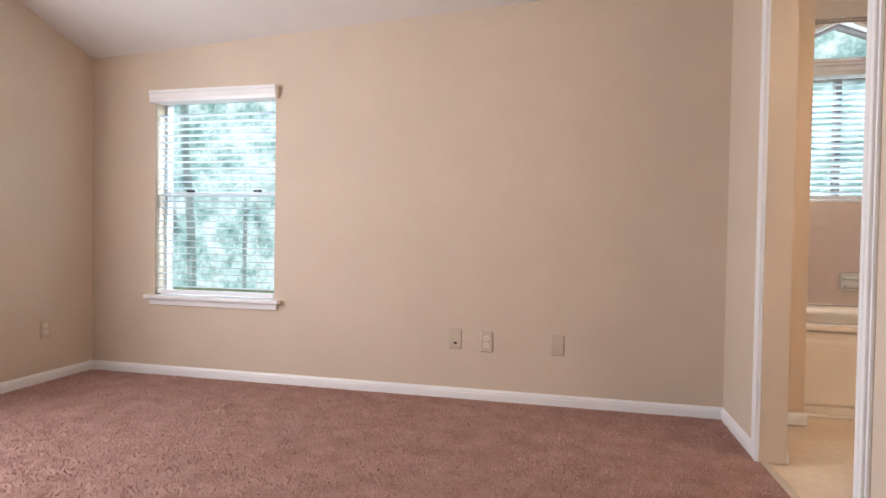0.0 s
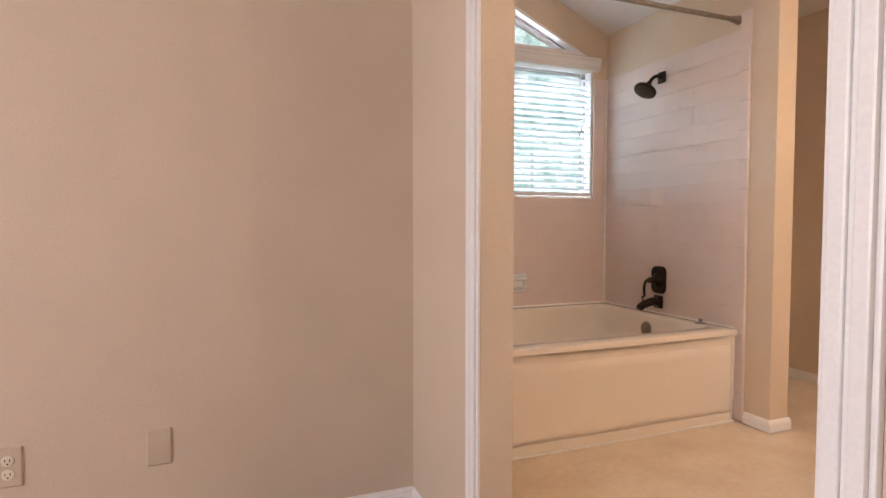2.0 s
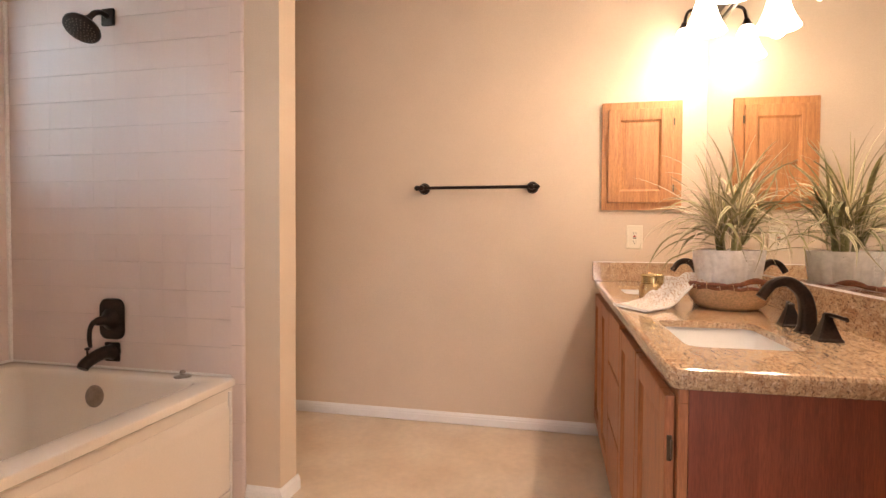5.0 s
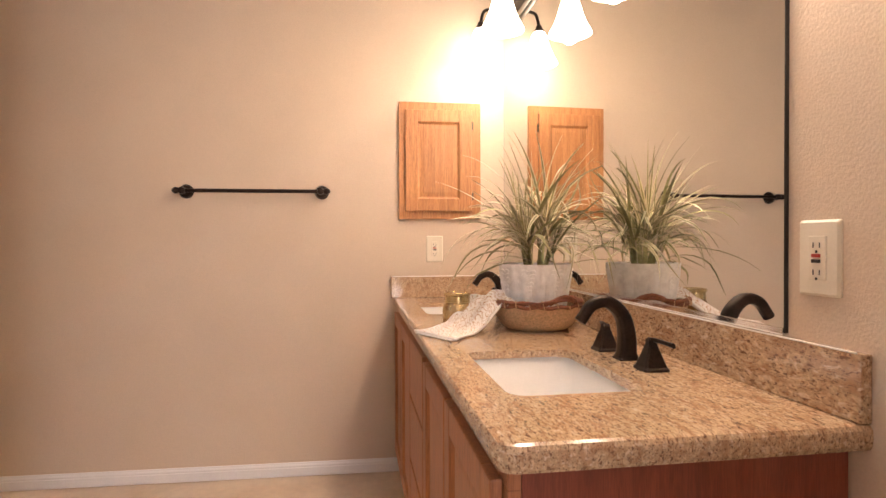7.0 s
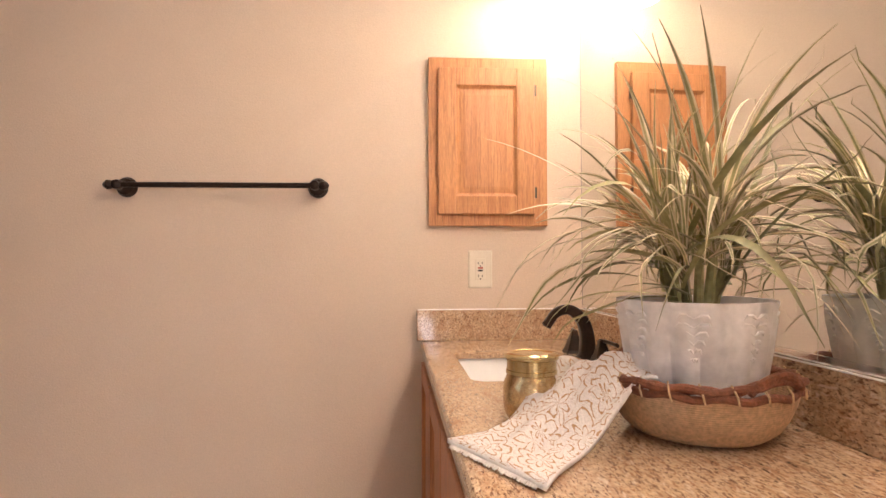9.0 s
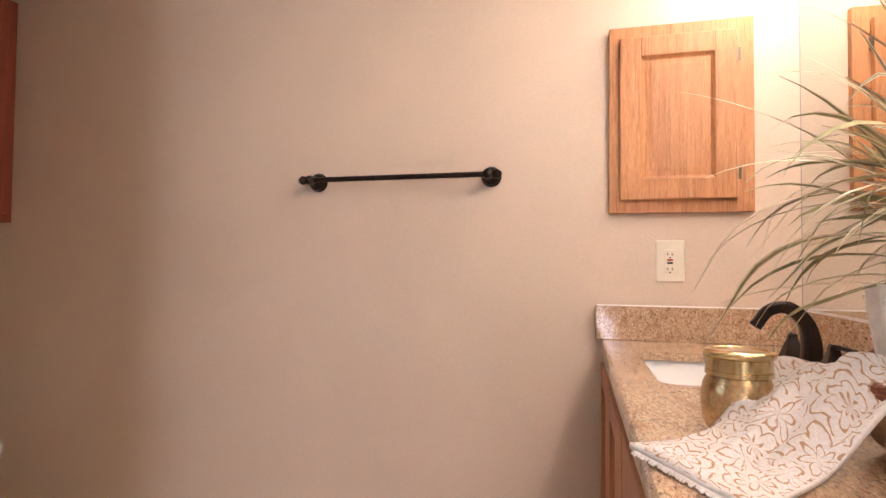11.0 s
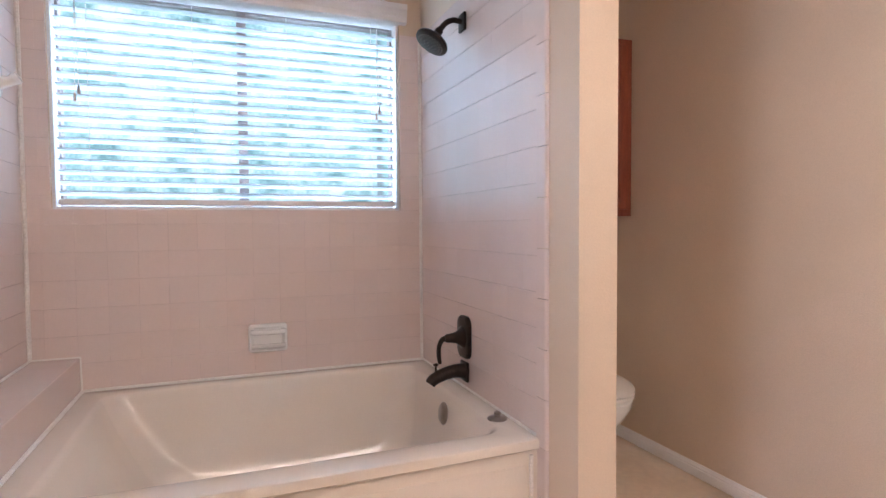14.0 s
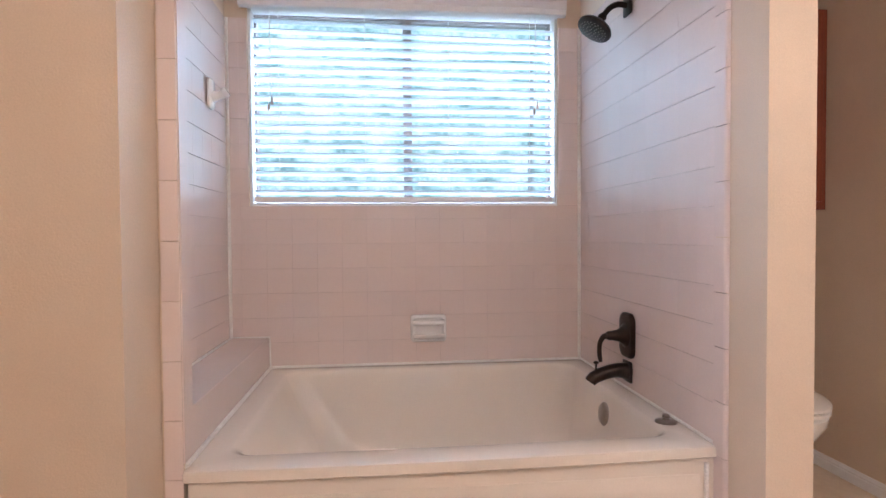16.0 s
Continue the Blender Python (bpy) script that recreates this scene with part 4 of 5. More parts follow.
def worktop():
    th = empty("worktop", ((CX + XT) / 2, (YM + CY) / 2, CT), "polished gold-brown granite worktop with two sink openings", "countertop")
    ox, oy = -(CX + XT) / 2, -(YM + CY) / 2

    def outline(i, z):
        x0, x1, y0, y1, r = CX + i, XT - 0.001, YM + 0.001, CY - i, 0.03 - min(i, 0.02)
        pts = [(x1, y1), (x1, y0), (x0, y0)]
        loop = [Vector((*p, z)) for p in pts]
        cx, cy = x0 + r, y1 - r
        loop += [Vector((cx + r * math.cos(a), cy + r * math.sin(a), z)) for a in [radians(180 - 90 * k / 6) for k in range(7)]]
        return [Vector((p.x + ox, p.y + oy, p.z - CT)) for p in loop]

    prof = [(0.012, CT), (0.005, CT - 0.002), (0.001, CT - 0.008), (0.0, CT - 0.018), (0.001, CT - 0.030), (0.005, CT - 0.037), (0.012, CT - 0.040)]
    holes = [[Vector((p.x + ox, p.y + oy, 0)) for p in rrect(c - 0.19, c + 0.192, 1.797, 2.042, 0, 0.035)] for c in SINKS]
    wide = [[Vector((p.x + ox, p.y + oy, 0)) for p in rrect(c - 0.225, c + 0.225, 1.77, 2.067, 0, 0.05)] for c in SINKS]
    bm = loft([outline(i, z) for i, z in prof])
    for loop, z in ((outline(*prof[0]), 0.0), (outline(*prof[-1]), -0.04)):
        flat = bmesh.new()
        edges = []
        for ln in [loop] + (holes if z == 0.0 else wide):
            vs = [flat.verts.new((p.x, p.y, z)) for p in ln]
            edges += [flat.edges.new((vs[i], vs[(i + 1) % len(vs)])) for i in range(len(vs))]
        bmesh.ops.triangle_fill(flat, use_beauty=True, edges=edges)
        merge(bm, flat)
    for ln in holes:
        loft([[(p.x, p.y, z) for p in ln] for z in (0.0, -0.018)], bm)
    bmesh.ops.remove_doubles(bm, verts=bm.verts, dist=0.0002)
    part("slab", bm, M_GRANITE, th)
    part("backsplash", box(CX + 0.002 + ox, XT - 0.022 + ox, YM + 0.001 + oy, YM + 0.02 + oy, 0.0005, 0.098, 0.0025), M_GRANITE, th)
    part("side_splash", box(XT - 0.021 + ox, XT - 0.001 + ox, YM + 0.001 + oy, CY + 0.012 + oy, 0.0005, 0.098, 0.0025), M_GRANITE, th)
    for a, b in (((CX + 0.01, YM + 0.019), (XT - 0.02, YM + 0.019)), ((XT - 0.0195, YM + 0.02), (XT - 0.0195, CY + 0.008)), ((XT - 0.003, YM + 0.02), (XT - 0.003, CY + 0.008))):
        part("caulk_line", tube([(a[0] + ox, a[1] + oy, 0.0985), (b[0] + ox, b[1] + oy, 0.0985)], 0.0016, 6), M_CAULK, th, "thin white caulk line")
    skewed(th)


worktop()


def sink(cx):
    th = empty("sink", (cx, 1.9185, CT - 0.0185), "white rectangular undermount sink in the granite worktop", "sink", "vanity sinks")
    L = lambda i, z, r: [(p.x, p.y, p.z) for p in rrect(-0.213 + i, 0.213 - i, -0.142 + i, 0.142 - i, z, r)]
    part("basin", loft([L(-0.01, 0, 0.05), L(0.012, 0, 0.045), L(0.016, -0.01, 0.045), L(0.03, -0.08, 0.05), L(0.042, -0.105, 0.05), L(0.06, -0.122, 0.05), L(0.075, -0.127, 0.045), L(0.085, -0.1275, 0.04), L(0.10, -0.1275, 0.03)], None, False, True), M_WHITE, th, smooth=True)
    part("drain", turned([(0, 0.022), (0.003, 0.022), (0.005, 0.016), (0.006, 0.004)], (0, 0.0, -0.1275), (0, 0, 1), 18), M_CHROME, th, "chrome drain", True)
    return th


def faucet(cx, y):
    th = empty("faucet", (cx, y, CT), "oil-rubbed bronze widespread faucet with arched spout", "faucet", "vanity faucets")
    path = curve([(0, 0, 0.004), (0, 0.0, 0.056), (0, 0.012, 0.098), (0, 0.045, 0.126), (0, 0.080, 0.119), (0, 0.103, 0.090)], 22)
    bm, rows = bmesh.new(), []
    for i, p in enumerate(path):
        t = i / 22
        d = (path[min(i + 1, 22)] - path[max(i - 1, 0)]).normalized()
        n = d.cross(Vector((1, 0, 0))).normalized()
        r = 0.0112 + 0.0085 * (1 - t) ** 1.5 + (0.004 if i == 0 else 0)
        rows.append([p + Vector((1, 0, 0)) * (r * q.x) + n * (r * q.y) for q in rrect(-1, 1, -1, 1, 0, 0.55, 4)])
    loft(rows, bm, True, True)
    part("spout", bm, M_BRONZE, th, smooth=True)
    d = (path[-1] - path[-2]).normalized()
    part("spout_tip", turned([(0, 0.012), (0.003, 0.0132), (0.010, 0.0132), (0.011, 0.008)], path[-1] - d * 0.003, d, 16), M_BRONZE, th, smooth=True)
    sq0 = lambda r, z, c: [(c + p.x, p.y, z) for p in rrect(-r, r, -r, r, 0, r * 0.22, 3)]
    part("spout_base", loft([sq0(0.0235, 0, 0), sq0(0.0235, 0.003, 0), sq0(0.0205, 0.006, 0)], None, True, True), M_BRONZE, th)
    for s in (-1, 1):
        c = s * 0.104
        b = loft([sq0(r, z, c) for r, z in ((0.027, 0), (0.027, 0.004), (0.0235, 0.008), (0.0185, 0.022), (0.0135, 0.037), (0.0095, 0.049), (0.0085, 0.054), (0.0088, 0.059), (0.006, 0.0625))], None, True, True)
        h = part("handle", b, M_BRONZE, th)
        bevel = [(c - s * 0.004, 0.001, 0.0585), (c + s * 0.014, -0.003, 0.0605), (c + s * 0.036, -0.010, 0.0585), (c + s * 0.054, -0.016, 0.056)]
        part("lever", tube(curve(bevel, 10), [0.0075 - 0.0014 * math.sin(k * 0.3) for k in range(11)], 10, squash=0.6), M_BRONZE, h, smooth=True)
    return th


for c in SINKS:
    skewed(sink(c))
    skewed(faucet(c + 0.06, 1.71))

mir = empty("mirror", (2.785, YM, 0.918), "large frameless wall mirror with worn dark edges", "mirror")
part("mirror_glass", box(1.934 - 2.785, XT - 0.001 - 2.785, 0.001, 0.007, 0.0, 1.40), M_MIRROR, mir)
part("worn_edge", box(1.9318 - 2.785, 1.9338 - 2.785, 0.0005, 0.0075, 0.0, 1.40), M_DARK, mir, "dark desilvered edge")
part("worn_edge", box(XT - 0.0026 - 2.785, XT - 0.0012 - 2.785, 0.0005, 0.0078, 0.0, 1.40), M_FRAME, mir, "dark desilvered edge")
part("bottom_channel", box(1.934 - 2.785, XT - 0.002 - 2.785, 0.0005, 0.010, -0.004, 0.008), M_CHROME, mir, "thin chrome channel")
skewed(mir)


# ---- vanity light ----
def vanity_light(cx, power):
    y, z = YM + 0.012, 2.08
    th = empty("vanity_light", (cx, y, z), "bronze vanity light bar with three lit glass shades", "light", "vanity lights")
    part("backplate", box(-0.45, 0.45, -0.004, 0.02, -0.035, 0.035, 0.008), M_BRONZE, th, smooth=True)
    for x in LAMPS:
        part("arm", tube(curve([(x, 0.015, 0), (x, 0.06, 0.05), (x, 0.115, 0.045), (x, 0.133, -0.01)], 14), 0.0075, 10), M_BRONZE, th, smooth=True)
        part("socket", turned([(0, 0.008), (0.006, 0.014), (0.012, 0.0135), (0.02, 0.019), (0.034, 0.026), (0.038, 0.022)], (x, 0.133, -0.004), (0, 0, -1), 18), M_BRONZE, th, smooth=True)
        prof = [(0.022, -0.036), (0.032, -0.05), (0.042, -0.08), (0.052, -0.115), (0.066, -0.15), (0.082, -0.178), (0.085, -0.186), (0.082, -0.186), (0.079, -0.178), (0.063, -0.15), (0.049, -0.115), (0.039, -0.08), (0.029, -0.05), (0.02, -0.037)]
        part("shade", loft([ring((x, 0.133, v), (0, 0, 1), r, 28) for r, v in prof]), M_SHADE, th, "glowing flared bell glass shade", True)
        lamp = new("bulb_light", bpy.data.lights.new("bulb_light", "POINT"))
        lamp.data.energy, lamp.data.shadow_soft_size, lamp.data.color = power * VANITY_LAMP, 0.03, (1.0, 0.775, 0.58)
        lamp.location = SKEW @ Vector((cx + x, y + 0.133, z - 0.195))
    skewed(th)


for c, power in ((2.165, 7.2), (3.22, 2.9)):
    vanity_light(c, power)


# ---- cover plates ----
def outlet(name, place, rz, label, kind, w=0.072, h=0.117):
    """Plate facing -y before its turn."""
    th = empty(name, place, label, "electrical outlet", rz=rz)
    part("cover_plate", loft([[(p.x, d, p.y) for p in rrect(-w / 2 + i, w / 2 - i, -h / 2 + i, h / 2 - i, 0, 0.004)] for d, i in ((0, 0), (-0.003, 0), (-0.0062, 0.004))], None, True, True), M_PLATE if kind != "gfci" else M_IVORY, th)
    if kind == "blank":
        for z in (-0.042, 0.042):
            part("screw", turned([(0, 0.003), (0.001, 0.0025)], (0, -0.006, z), (0, -1, 0), 8), M_PLATE, th)
        return th
    if kind == "jack":
        part("jack", box(-0.008, 0.008, -0.008, -0.005, -0.03, -0.018, 0.001), M_DARK, th)
        return th
    if kind == "gfci":
        part("receptacle", box(-0.0165, 0.0165, -0.009, -0.005, -0.034, 0.034, 0.0015), M_IVORY, th)
        part("reset_button", box(-0.008, 0.008, -0.0112, -0.0085, 0.001, 0.0065, 0.0006), M_RED, th, "red reset button")
        part("test_button", box(-0.008, 0.008, -0.0112, -0.0085, -0.0075, -0.002, 0.0006), M_DARK, th, "black test button")
        zs = (0.02, -0.022)
    else:
        for z in (-0.02, 0.02):
            part("receptacle", turned([(0, 0.0165), (0.002, 0.0165), (0.003, 0.015)], (0, -0.0055, z), (0, -1, 0), 18), M_IVORY, th)
        zs = (-0.018, 0.022)
    for z in zs:
        for x in (-0.006, 0.006):
            part("slot", box(x - 0.001, x + 0.001, -0.0094, -0.0086, z - 0.004, z + 0.004), M_DARK, th)
        part("slot", box(-0.002, 0.002, -0.0094, -0.0086, z - 0.012, z - 0.008), M_DARK, th)
    return th


outlet("cover_plate", (-0.653, BY, 0.341), 0, "beige cable jack plate on the bedroom wall", "jack")
outlet("wall_outlet", (-0.474, BY, 0.332), 0, "beige duplex outlet on the bedroom wall", "duplex")
outlet("cover_plate", (-0.081, BY, 0.336), 0, "blank cover plate painted like the bedroom wall", "blank")
outlet("wall_outlet", (BX, 2.976, 0.325), 90, "beige outlet on the bedroom side wall", "duplex")
outlet("wall_outlet", (XT, 1.926, 1.042), -90, "ivory outlet with red reset button above the backsplash", "gfci", 0.079, 0.122)
skewed(outlet("wall_outlet", (1.866, YM, 1.045), 180, "large ivory outlet plate beside the mirror", "gfci", 0.078, 0.118))


# ---- things on the worktop ----
def jar():
    th = empty("jar", (2.785, 1.955, CT), "gold mercury glass jar with a metal screw lid", "jar")
    part("jar_body", turned([(0, 0.032), (0.003, 0.039), (0.012, 0.0435), (0.028, 0.0455), (0.048, 0.0455), (0.060, 0.043), (0.068, 0.0385), (0.072, 0.037)], (0, 0, 0), (0, 0, 1), 36), M_JAR, th, smooth=True)
    part("lid", turned([(0.071, 0.038), (0.0715, 0.0405), (0.077, 0.0405), (0.0775, 0.039), (0.093, 0.039), (0.094, 0.042), (0.096, 0.0435), (0.100, 0.0435), (0.102, 0.041), (0.1035, 0.035), (0.102, 0.033), (0.1025, 0.02)], (0, 0, 0), (0, 0, 1), 36), M_LID, th, "shiny gold screw lid", True)


jar()
BK = Vector((2.705, 1.727, CT))


def basket():
    th = empty("basket", BK, "shallow woven straw basket with dark rope rim", "basket")
    S = 0.95
    E = lambda r, z: ring((0, 0, z), (0, 0, 1), r * S, 40)
    part("body", loft([E(0.078, 0), E(0.096, 0.004), E(0.112, 0.016), E(0.124, 0.034), E(0.132, 0.052), E(0.137, 0.070), E(0.131, 0.070), E(0.118, 0.034), E(0.09, 0.012)], None, True, True), M_WEAVE, th, smooth=True)
    for j, (dr, dz) in enumerate(((0.0035, 0.0), (-0.002, 0.0085), (0.004, 0.0105))):
        pts = []
        for k in range(73):
            a = 2 * math.pi * k / 72
            lift = 0.016 * max(0, math.cos(2 * (a - radians(200)))) ** 6
            r = 0.1345 * S + dr + 0.0022 * math.sin(13 * a + j * 2.1)
            pts.append((math.cos(a) * r, math.sin(a) * r, 0.074 + dz + lift * (j > 0) + 0.0022 * math.cos(13 * a + j * 2.1)))
        part("rope_rim", tube(pts, 0.0056, 8), M_ROPE, th, "twisted dark brown rope rim", True)
    for k in range(22):
        a = 2 * math.pi * (k + 0.5) / 22
        part("binding", tube([(math.cos(a + 0.02) * (0.134 * S + 0.0105), math.sin(a + 0.02) * (0.134 * S + 0.0105), 0.068), (math.cos(a) * (0.134 * S + 0.0115), math.sin(a) * (0.134 * S + 0.0115), 0.080), (math.cos(a - 0.03) * 0.137 * S, math.sin(a - 0.03) * 0.137 * S, 0.0925)], 0.0014, 6), M_STRAW, th, "pale straw binding")
    for a0 in (radians(200), radians(20)):
        for o in (0.0, 0.009):
            pts = [(math.cos(a0 + q) * (0.137 * S + o * 0.3), math.sin(a0 + q) * (0.137 * S + o * 0.3), 0.082 + (0.013 + o) * math.cos(q / 0.36 * math.pi / 2) ** 0.7) for q in np.linspace(-0.3599, 0.3599, 15)]
            part("rope_handle", tube(pts, 0.0052, 8), M_ROPE, th, "looped rope handle", True)


basket()


def potted_plant():
    rng = random.Random(7)
    th = empty("potted_plant", BK + Vector((0.004, 0.002, 0.022)), "grassy variegated plant in a fluted white pot", "plant")

    def fl(r, z, n=64):
        return [((r + 0.0075 * abs(math.sin(8 * a)) * (1 - 0.45 * (z > 0.15))) * math.cos(a), (r + 0.0075 * abs(math.sin(8 * a)) * (1 - 0.45 * (z > 0.15))) * math.sin(a), z) for a in [2 * math.pi * k / n for k in range(n)]]

    part("pot", loft([fl(0.064, 0), fl(0.073, 0.008), fl(0.084, 0.04), fl(0.093, 0.09), fl(0.1005, 0.14), fl(0.104, 0.158), fl(0.106, 0.164), fl(0.106, 0.170), fl(0.100, 0.170), fl(0.094, 0.15)], None, True, False), M_POT, th, "fluted pale glazed pot", True)
    part("moss", turned([(0, 0.09), (0.006, 0.075), (0.01, 0.03), (0.011, 0.002)], (0, 0, 0.148), (0, 0, 1), 24), M_SOIL, th)
    for k in range(8):
        a = 2 * math.pi * (k + 0.4) / 8
        orn = bmesh.new()
        rad = lambda z: 0.1025 + (z - 0.14) * 0.17 + 0.003
        for j in range(6):
            z = 0.155 - 0.0115 * j
            for s in (-1, 1):
                spread = (0.19, 0.21, 0.17, 0.13, 0.09, 0.05)[j]
                pts = [(math.cos(a + s * q * spread) * rad(z - w), math.sin(a + s * q * spread) * rad(z - w), z - w) for q, w in ((0.05, 0.006), (0.45, 0.001), (0.8, 0.001), (1.0, 0.006))]
                tube(pts, [0.0012, 0.0026, 0.0024, 0.001], 6, orn)
        part("pot_ornament", orn, M_POT, th, "raised leaf ornament", True)
    tufts = []
    for k in range(6):
        a = k * 1.05 + 0.3
        top = Vector((0.042 * math.cos(a), 0.042 * math.sin(a), 0.215 + 0.05 * (k % 2)))
        part("stem", tube([(0.026 * math.cos(a), 0.026 * math.sin(a), 0.15), tuple(top)], [0.008, 0.006], 8), M_LEAF, th)
        tufts.append((a, top))
    limit = YM - 0.034 + 0.014 - BK.y + 0.012
    for k in range(205):
        ta, top = tufts[k % 6]
        a = ta + rng.gauss(0, 1.0)
        rise = radians(rng.uniform(0, 86)) if k % 9 else radians(rng.uniform(66, 88))
        length = rng.uniform(0.15, 0.34) if k % 9 else rng.uniform(0.24, 0.34)
        droop = rng.uniform(0.3, 1.9) * (0.45 + 0.55 * math.cos(rise)) * (1 if k % 9 else 0.4)
        w = rng.uniform(0.0022, 0.0056)
        out, sidew = Vector((math.cos(a), math.sin(a), 0)), Vector((-math.sin(a), math.cos(a), 0))
        bend, roll = rng.uniform(-0.75, 0.75), rng.uniform(-1.2, 1.2)
        bm, rows, p, ang, n = bmesh.new(), [], top + Vector((rng.uniform(-0.012, 0.012), rng.uniform(-0.012, 0.012), rng.uniform(-0.05, 0.04))), rise, 10
        for i in range(n + 1):
            t = i / n
            ww = w * (0.6 + 0.5 * math.sin(math.pi * min(1, t + 0.1))) * (1 - t**4) + 0.0003
            d = (out * math.cos(ang) + Vector((0, 0, math.sin(ang))) + sidew * bend * t).normalized()
            tw = (sidew - d * sidew.dot(d)).normalized()
            tw = tw * math.cos(roll * t) + d.cross(tw) * math.sin(roll * t)
            up = d.cross(tw)
            q = Vector((p.x, max(p.y, limit), p.z))
            rows.append([bm.verts.new(q + tw * (ww * s) - up * (ww * 0.3 * (1 - abs(s)))) for s in (-1, -0.45, 0.45, 1)])
            p = p + d * (length / n)
            ang = max(ang - droop * (0.06 + 0.26 * t), radians(-62) if math.hypot(p.x, p.y) > 0.16 else radians(-25))
        for r, s in zip(rows, rows[1:]):
            for c in range(3):
                f = bm.faces.new((r[c], r[c + 1], s[c + 1], s[c]))
                f.material_index = 1 if c != 1 and k % 4 else 0
        ob = part("leaf", bm, M_LEAF, th, smooth=True)
        ob.data.materials.append(M_LEAFEDGE)


potted_plant()


def towel():
    rng = random.Random(3)
    th = tagged(new("hand_towel"), "white hand towel with gold flowers draped from the basket", "towel")
    line = curve([(2.718, 1.790, CT + 0.070), (2.722, 1.862, CT + 0.094), (2.702, 1.906, CT + 0.068), (2.664, 1.956, CT + 0.028), (2.616, 2.006, CT + 0.011), (2.572, 2.050, CT + 0.007)], 26)
    n = 16
    bm = bmesh.new()
    uv = bm.loops.layers.uv.new("uv")
    grid = []
    for i, p in enumerate(line):
        t = i / 26
        half = 0.092 - 0.018 * math.sin(math.pi * t)
        side = Vector((-0.86, -0.51, 0))
        row = []
        for k in range(n + 1):
            s = k / n * 2 - 1
            fold = 0.015 * math.sin(s * 3.6 + t * 3.0) * (1 - 0.5 * t) + 0.006 * math.sin(s * 9 - t * 6) + 0.003 * math.sin(s * 17 + t * 11)
            z = max(p.z + fold * (1 - t**5), CT + 0.0055)
            row.append(bm.verts.new((p.x + side.x * half * s + 0.006 * math.sin(t * 9 + s), p.y + side.y * half * s, z)))
        grid.append(row)
    for i in range(26):
        for k in range(n):
            f = bm.faces.new((grid[i][k], grid[i][k + 1], grid[i + 1][k + 1], grid[i + 1][k]))
            for lp, (a, b) in zip(f.loops, ((i, k), (i, k + 1), (i + 1, k + 1), (i + 1, k))):
                lp[uv].uv = (a / 26 * 0.34, b / n * 0.155)
    cloth = link("cloth", bm, M_TOWEL, th, smooth=True)
    mod = cloth.modifiers.new("thickness", "SOLIDIFY")
    mod.thickness, mod.offset, mod.material_offset_rim = 0.0065, 0.0, 1
    cloth.data.materials.append(M_TERRY)
    hem = bmesh.new()
    side = Vector((-0.86, -0.51, 0))
    for k in range(70):
        s = k / 69 * 2 - 1
        p = line[-1] + side * 0.081 * s
        q = p + Vector((-0.002 + rng.uniform(-0.002, 0.002), 0.0045 + rng.uniform(-0.002, 0.002), 0))
        tube([(p.x, p.y, CT + 0.006), (q.x, q.y, CT + 0.003)], 0.0011, 5, hem)
    part("fringe", hem, M_TERRY, th, "short white terry fringe")


towel()

# ---- tiles ----
def tile_mesh(w, h, t=0.0035):
    bm = bmesh.new()
    a, b = w / 2 - 0.0001, h / 2 - 0.0006
    loft([[(x * (1 - 0.08 * i / a), d, z * (1 - i / b)) for x, z in ((-a, -b), (a, -b), (a, b), (-a, b))] for d, i in ((0, 0.0), (-t * 0.8, 0.0), (-t, 0.0012))], bm, False, True)
    me = bpy.data.meshes.new("tile")
    bmesh.ops.recalc_face_normals(bm, faces=bm.faces)
    bm.to_mesh(me)
    bm.free()
    me.materials.append(M_TILE)
    return me


MESHES = {}


def tile(parent, u0, u1, z0, z1, place, rz):
    """One tile from u0 to u1 along the wall; place(u) gives its x, y."""
    key = (round(u1 - u0, 3), round(z1 - z0, 3))
    if key not in MESHES:
        MESHES[key] = tile_mesh(*key)
    ob = new("tile", MESHES[key])
    ob.parent = parent
    x, y = place((u0 + u1) / 2)
    ob.matrix_basis = pose(x, y, (z0 + z1) / 2, random.uniform(-0.16, 0.16), random.uniform(-0.06, 0.06), rz + random.uniform(-0.03, 0.03))


def backing(name, bm, label):
    return structure(name, bm, M_GROUT, label, "wall tile")


ROWS_UP = 14
TT = RIM + ROWS_UP * PITCH
# back wall, with the window left out
g = backing("tile_field_back", box(XL + 0.003, GW[0], YB - 0.003, YB - 0.0005, RIM - 0.02, TT), "peach glazed square tiles with grout on the back wall")
for p in ((GW[1], XR - 0.003, RIM - 0.02, TT), (GW[0], GW[1], RIM - 0.02, GW[2])):
    part("grout_bed", box(p[0], p[1], YB - 0.003, YB - 0.0005, p[2], p[3]), M_GROUT, g)
us = [XR - 0.008]
while us[-1] - PITCH > XL + 0.01:
    us.append(us[-1] - PITCH)
us.append(XL + 0.008)
for r in range(ROWS_UP):
    z0, z1 = RIM + 0.003 + r * PITCH, RIM + 0.003 + (r + 1) * PITCH
    for u1, u0 in zip(us, us[1:]):
        spans = [(u0, u1, z0, z1)]
        if z1 > GW[2] and u1 > GW[0] and u0 < GW[1]:
            spans = []
            if z0 < GW[2] - 0.02:
                spans.append((u0, u1, z0, GW[2]))
            if u0 < GW[0] - 0.012:
                spans.append((u0, GW[0], max(z0, GW[2]) if spans else z0, z1))
            if u1 > GW[1] + 0.012:
                spans.append((GW[1], u1, max(z0, GW[2]) if spans else z0, z1))
        for a, b, c, d in spans:
            tile(g, a, b, c, d, lambda u: (u, YB - 0.003), 0)


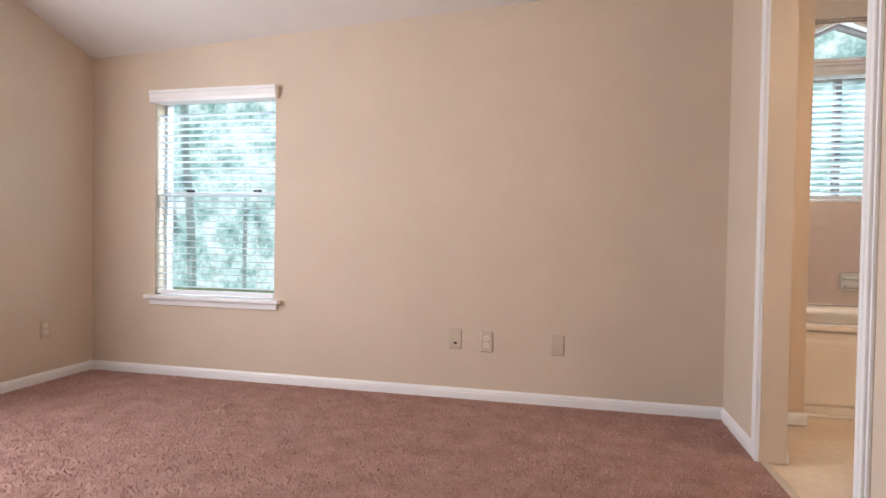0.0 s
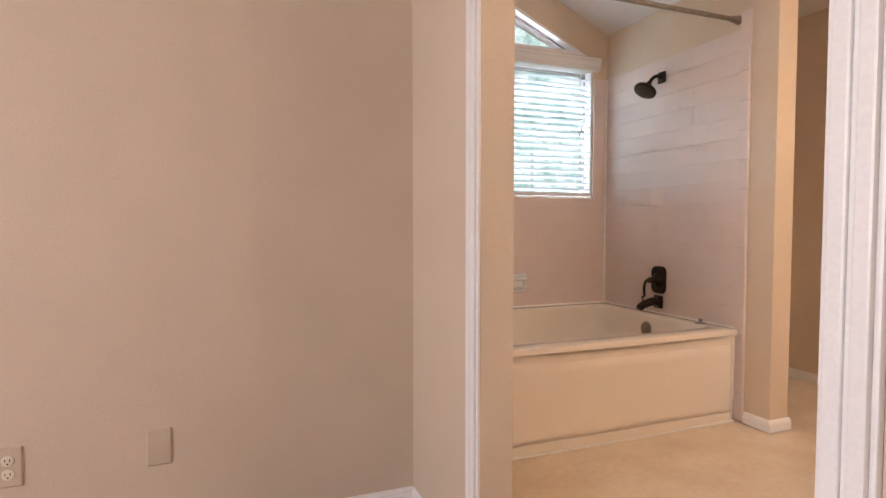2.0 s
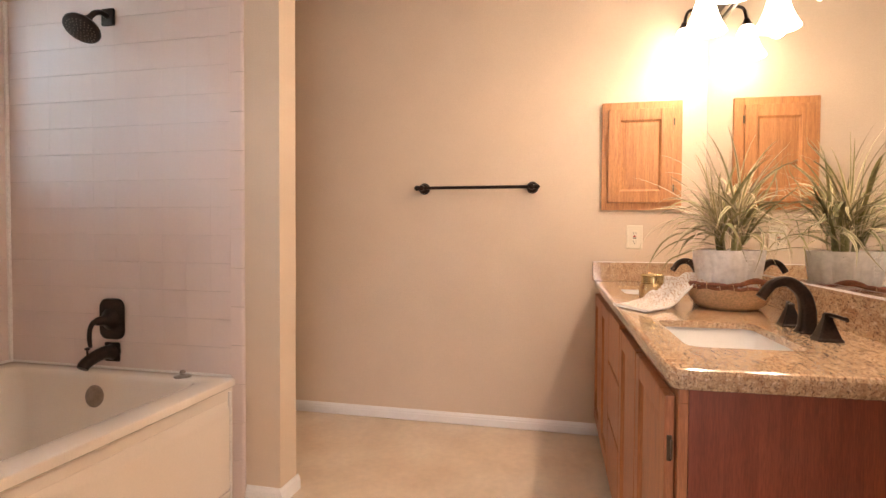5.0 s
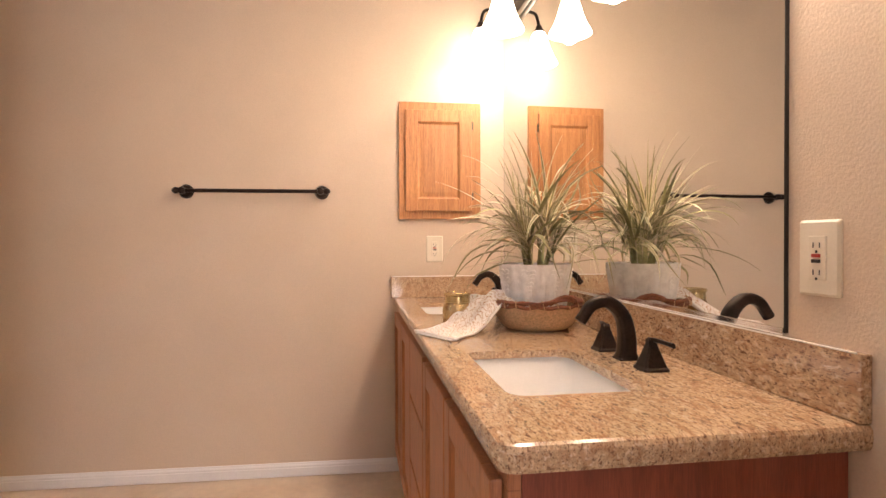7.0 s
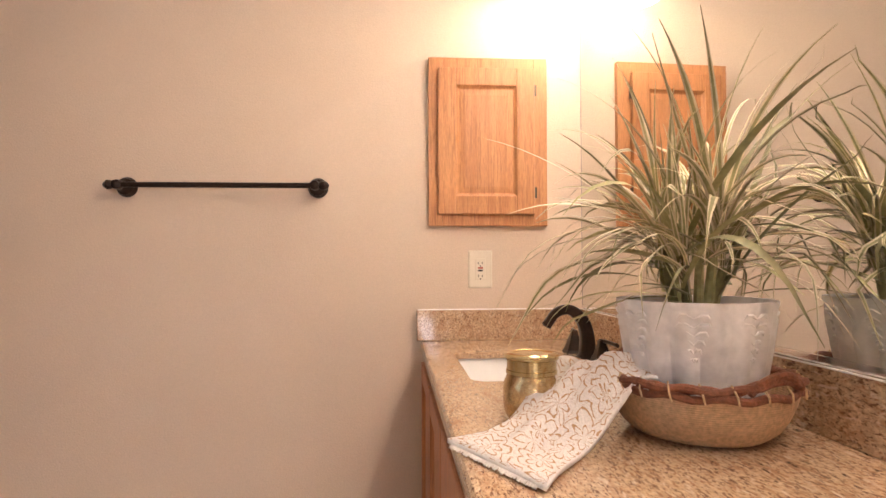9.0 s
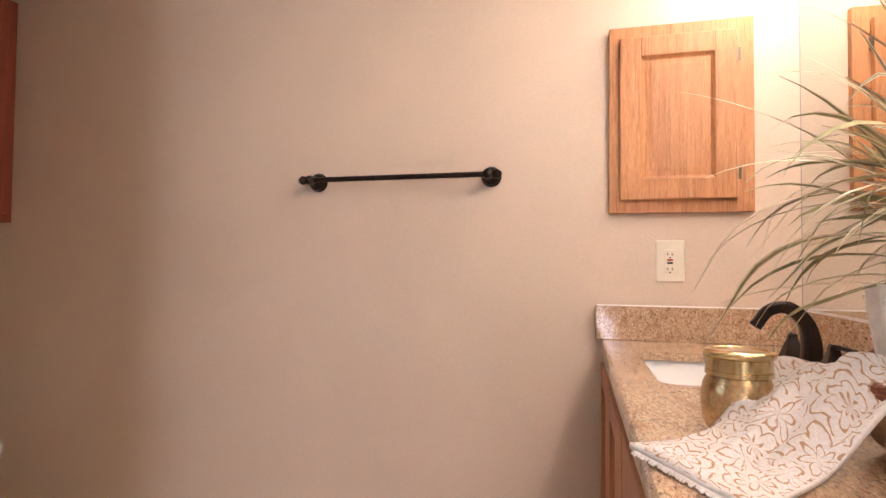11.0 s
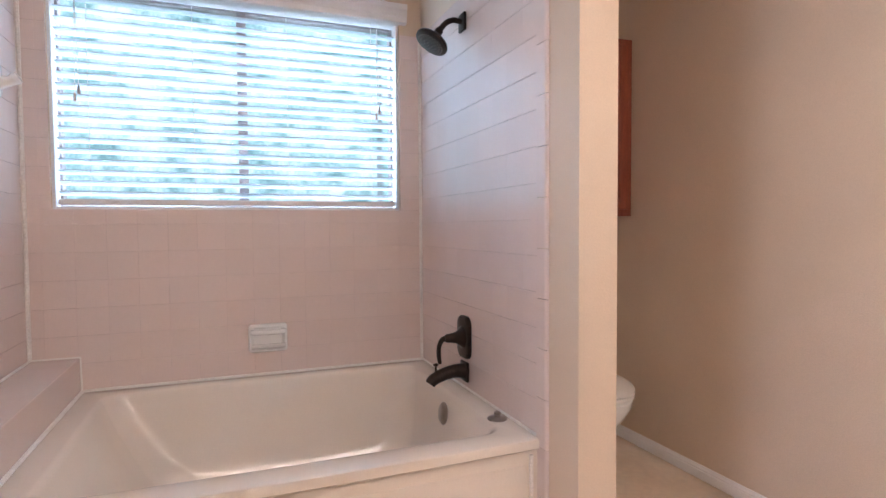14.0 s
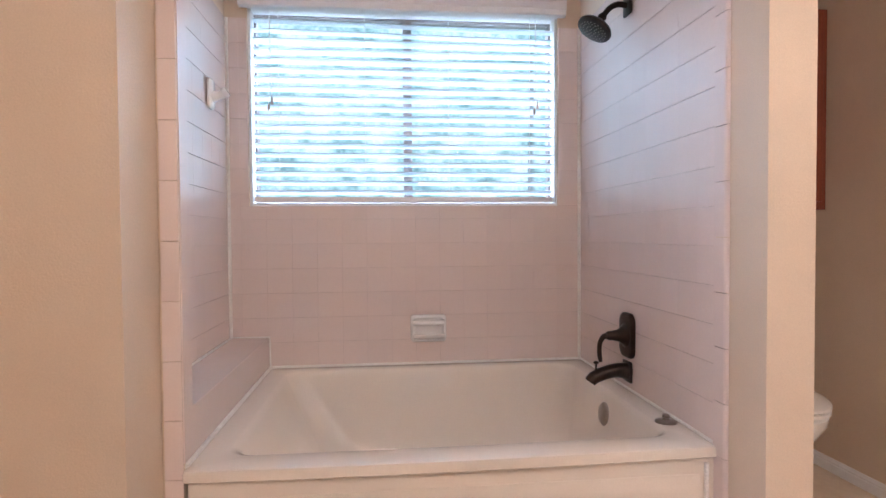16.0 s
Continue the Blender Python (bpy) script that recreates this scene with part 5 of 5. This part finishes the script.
def side_tiles(name, x, sign, y_front, y_trim, label, z_low):
    """Tiles on a wall facing sign * x, with a narrow rounded trim column at its front edge."""
    g = backing(name, box(min(x, x + sign * 0.003), max(x, x + sign * 0.003), y_front + 0.008, YB - 0.003, RIM - 0.02, TT), label)
    ys = [YB - 0.008]
    while ys[-1] - PITCH > y_front + 0.01:
        ys.append(ys[-1] - PITCH)
    ys.append(y_front)
    for r in range(ROWS_UP):
        for b, a in zip(ys, ys[1:]):
            if b - a > 0.015:
                tile(g, a, b, RIM + 0.003 + r * PITCH, RIM + 0.003 + (r + 1) * PITCH, lambda u: (x + sign * 0.003, u), 90 * sign)
    return g


def trim_column(g, x, sign, y0, y1, z_low):
    """Long rounded edge tiles."""
    step = 0.152
    w = y1 - y0
    bm = bmesh.new()
    prof = [(0, 0.0), (0.0005, 0.004), (0.004, 0.0085), (0.010, 0.0105), (w - 0.0012, 0.0105), (w - 0.0012, 0.0)]
    loft([[(sign * d, q, z) for q, d in prof] for z in (0.0012, step - 0.0012)], bm, True, True)
    me = bpy.data.meshes.new("edge_tile")
    bmesh.ops.recalc_face_normals(bm, faces=bm.faces)
    bm.to_mesh(me)
    bm.free()
    me.materials.append(M_TILE)
    z = z_low
    while z < TT - 0.05:
        ob = new("edge_tile", me)
        ob.parent = g
        ob.location = (x, y0, z)
        z += step


g = side_tiles("tile_field_end", XR, -1, YT + 0.06, YT, "peach glazed square tiles with grout at the shower end", 0)
trim_column(g, XR - 0.0005, -1, YT, YT + 0.058, 0.005)
g = side_tiles("tile_field_head", XL, 1, 3.605, 3.6, "peach glazed square tiles with grout at the head wall", 0)
z = 0.005
edge = box(0, 0.046, -0.006, 0, 0.0006, 0.1514, 0.002)
edge_mesh = bpy.data.meshes.new("edge_tile")
edge.to_mesh(edge_mesh)
edge.free()
edge_mesh.materials.append(M_TILE)
while z < TT - 0.05:
    ob = new("edge_tile", edge_mesh)
    ob.parent = g
    ob.location = (XS - 0.044, 3.5345, z)
    z += 0.152
for (x0, y0), (x1, y1) in (((XR - 0.012, YB - 0.012), (XR - 0.012, YB - 0.012)), ((XL + 0.012, YB - 0.012), (XL + 0.012, YB - 0.012))):
    structure("caulk_corner", tube([(x0, y0, RIM), (x1, y1, TT)], 0.0085, 8), M_CAULK, "white caulk line in the tiled corner", "trim")
part("inner_edge", box(XS + 0.0005, XS + 0.004, 3.536, 3.6, 0.5, TT), M_TILE, g)
ledge = tagged(new("tiled_ledge"), "tiled ledge at the head of the bathtub", "ledge", kind="structure")
part("core", box(XL + 0.012, XS - 0.001, 3.601, YB - 0.012, 0.3, 0.625, 0.003), M_TILE, ledge)
part("top_caulk", tube([(XL + 0.014, 3.605, 0.627), (XL + 0.014, YB - 0.014, 0.627), (XS, YB - 0.014, 0.627), (XS + 0.002, YB - 0.014, RIM)], 0.005, 8), M_CAULK, ledge)

# ---- carpet pile ----
rng = np.random.default_rng(5)
count = 90000
xs, ys = rng.uniform(BX + 0.02, WX - 0.012, count), BY - 0.02 - 2.4 * rng.random(count) ** 1.1
hgt, ang, lx, ly = rng.uniform(0.005, 0.013, count), rng.uniform(0, math.pi, count), rng.normal(0, 0.004, count), rng.normal(0, 0.004, count)
wd = rng.uniform(0.0015, 0.0035, count)
v = np.empty((count, 3, 3))
v[:, 0] = np.stack([xs - wd * np.cos(ang), ys - wd * np.sin(ang), np.zeros(count)], 1)
v[:, 1] = np.stack([xs + wd * np.cos(ang), ys + wd * np.sin(ang), np.zeros(count)], 1)
v[:, 2] = np.stack([xs + lx, ys + ly, hgt], 1)
me = bpy.data.meshes.new("carpet_pile")
me.from_pydata(v.reshape(-1, 3).tolist(), [], np.arange(count * 3).reshape(-1, 3).tolist())
me.materials.append(M_TUFT)
tagged(new("carpet_pile", me), "short pinkish brown carpet fibres", "carpet", kind="stuff")
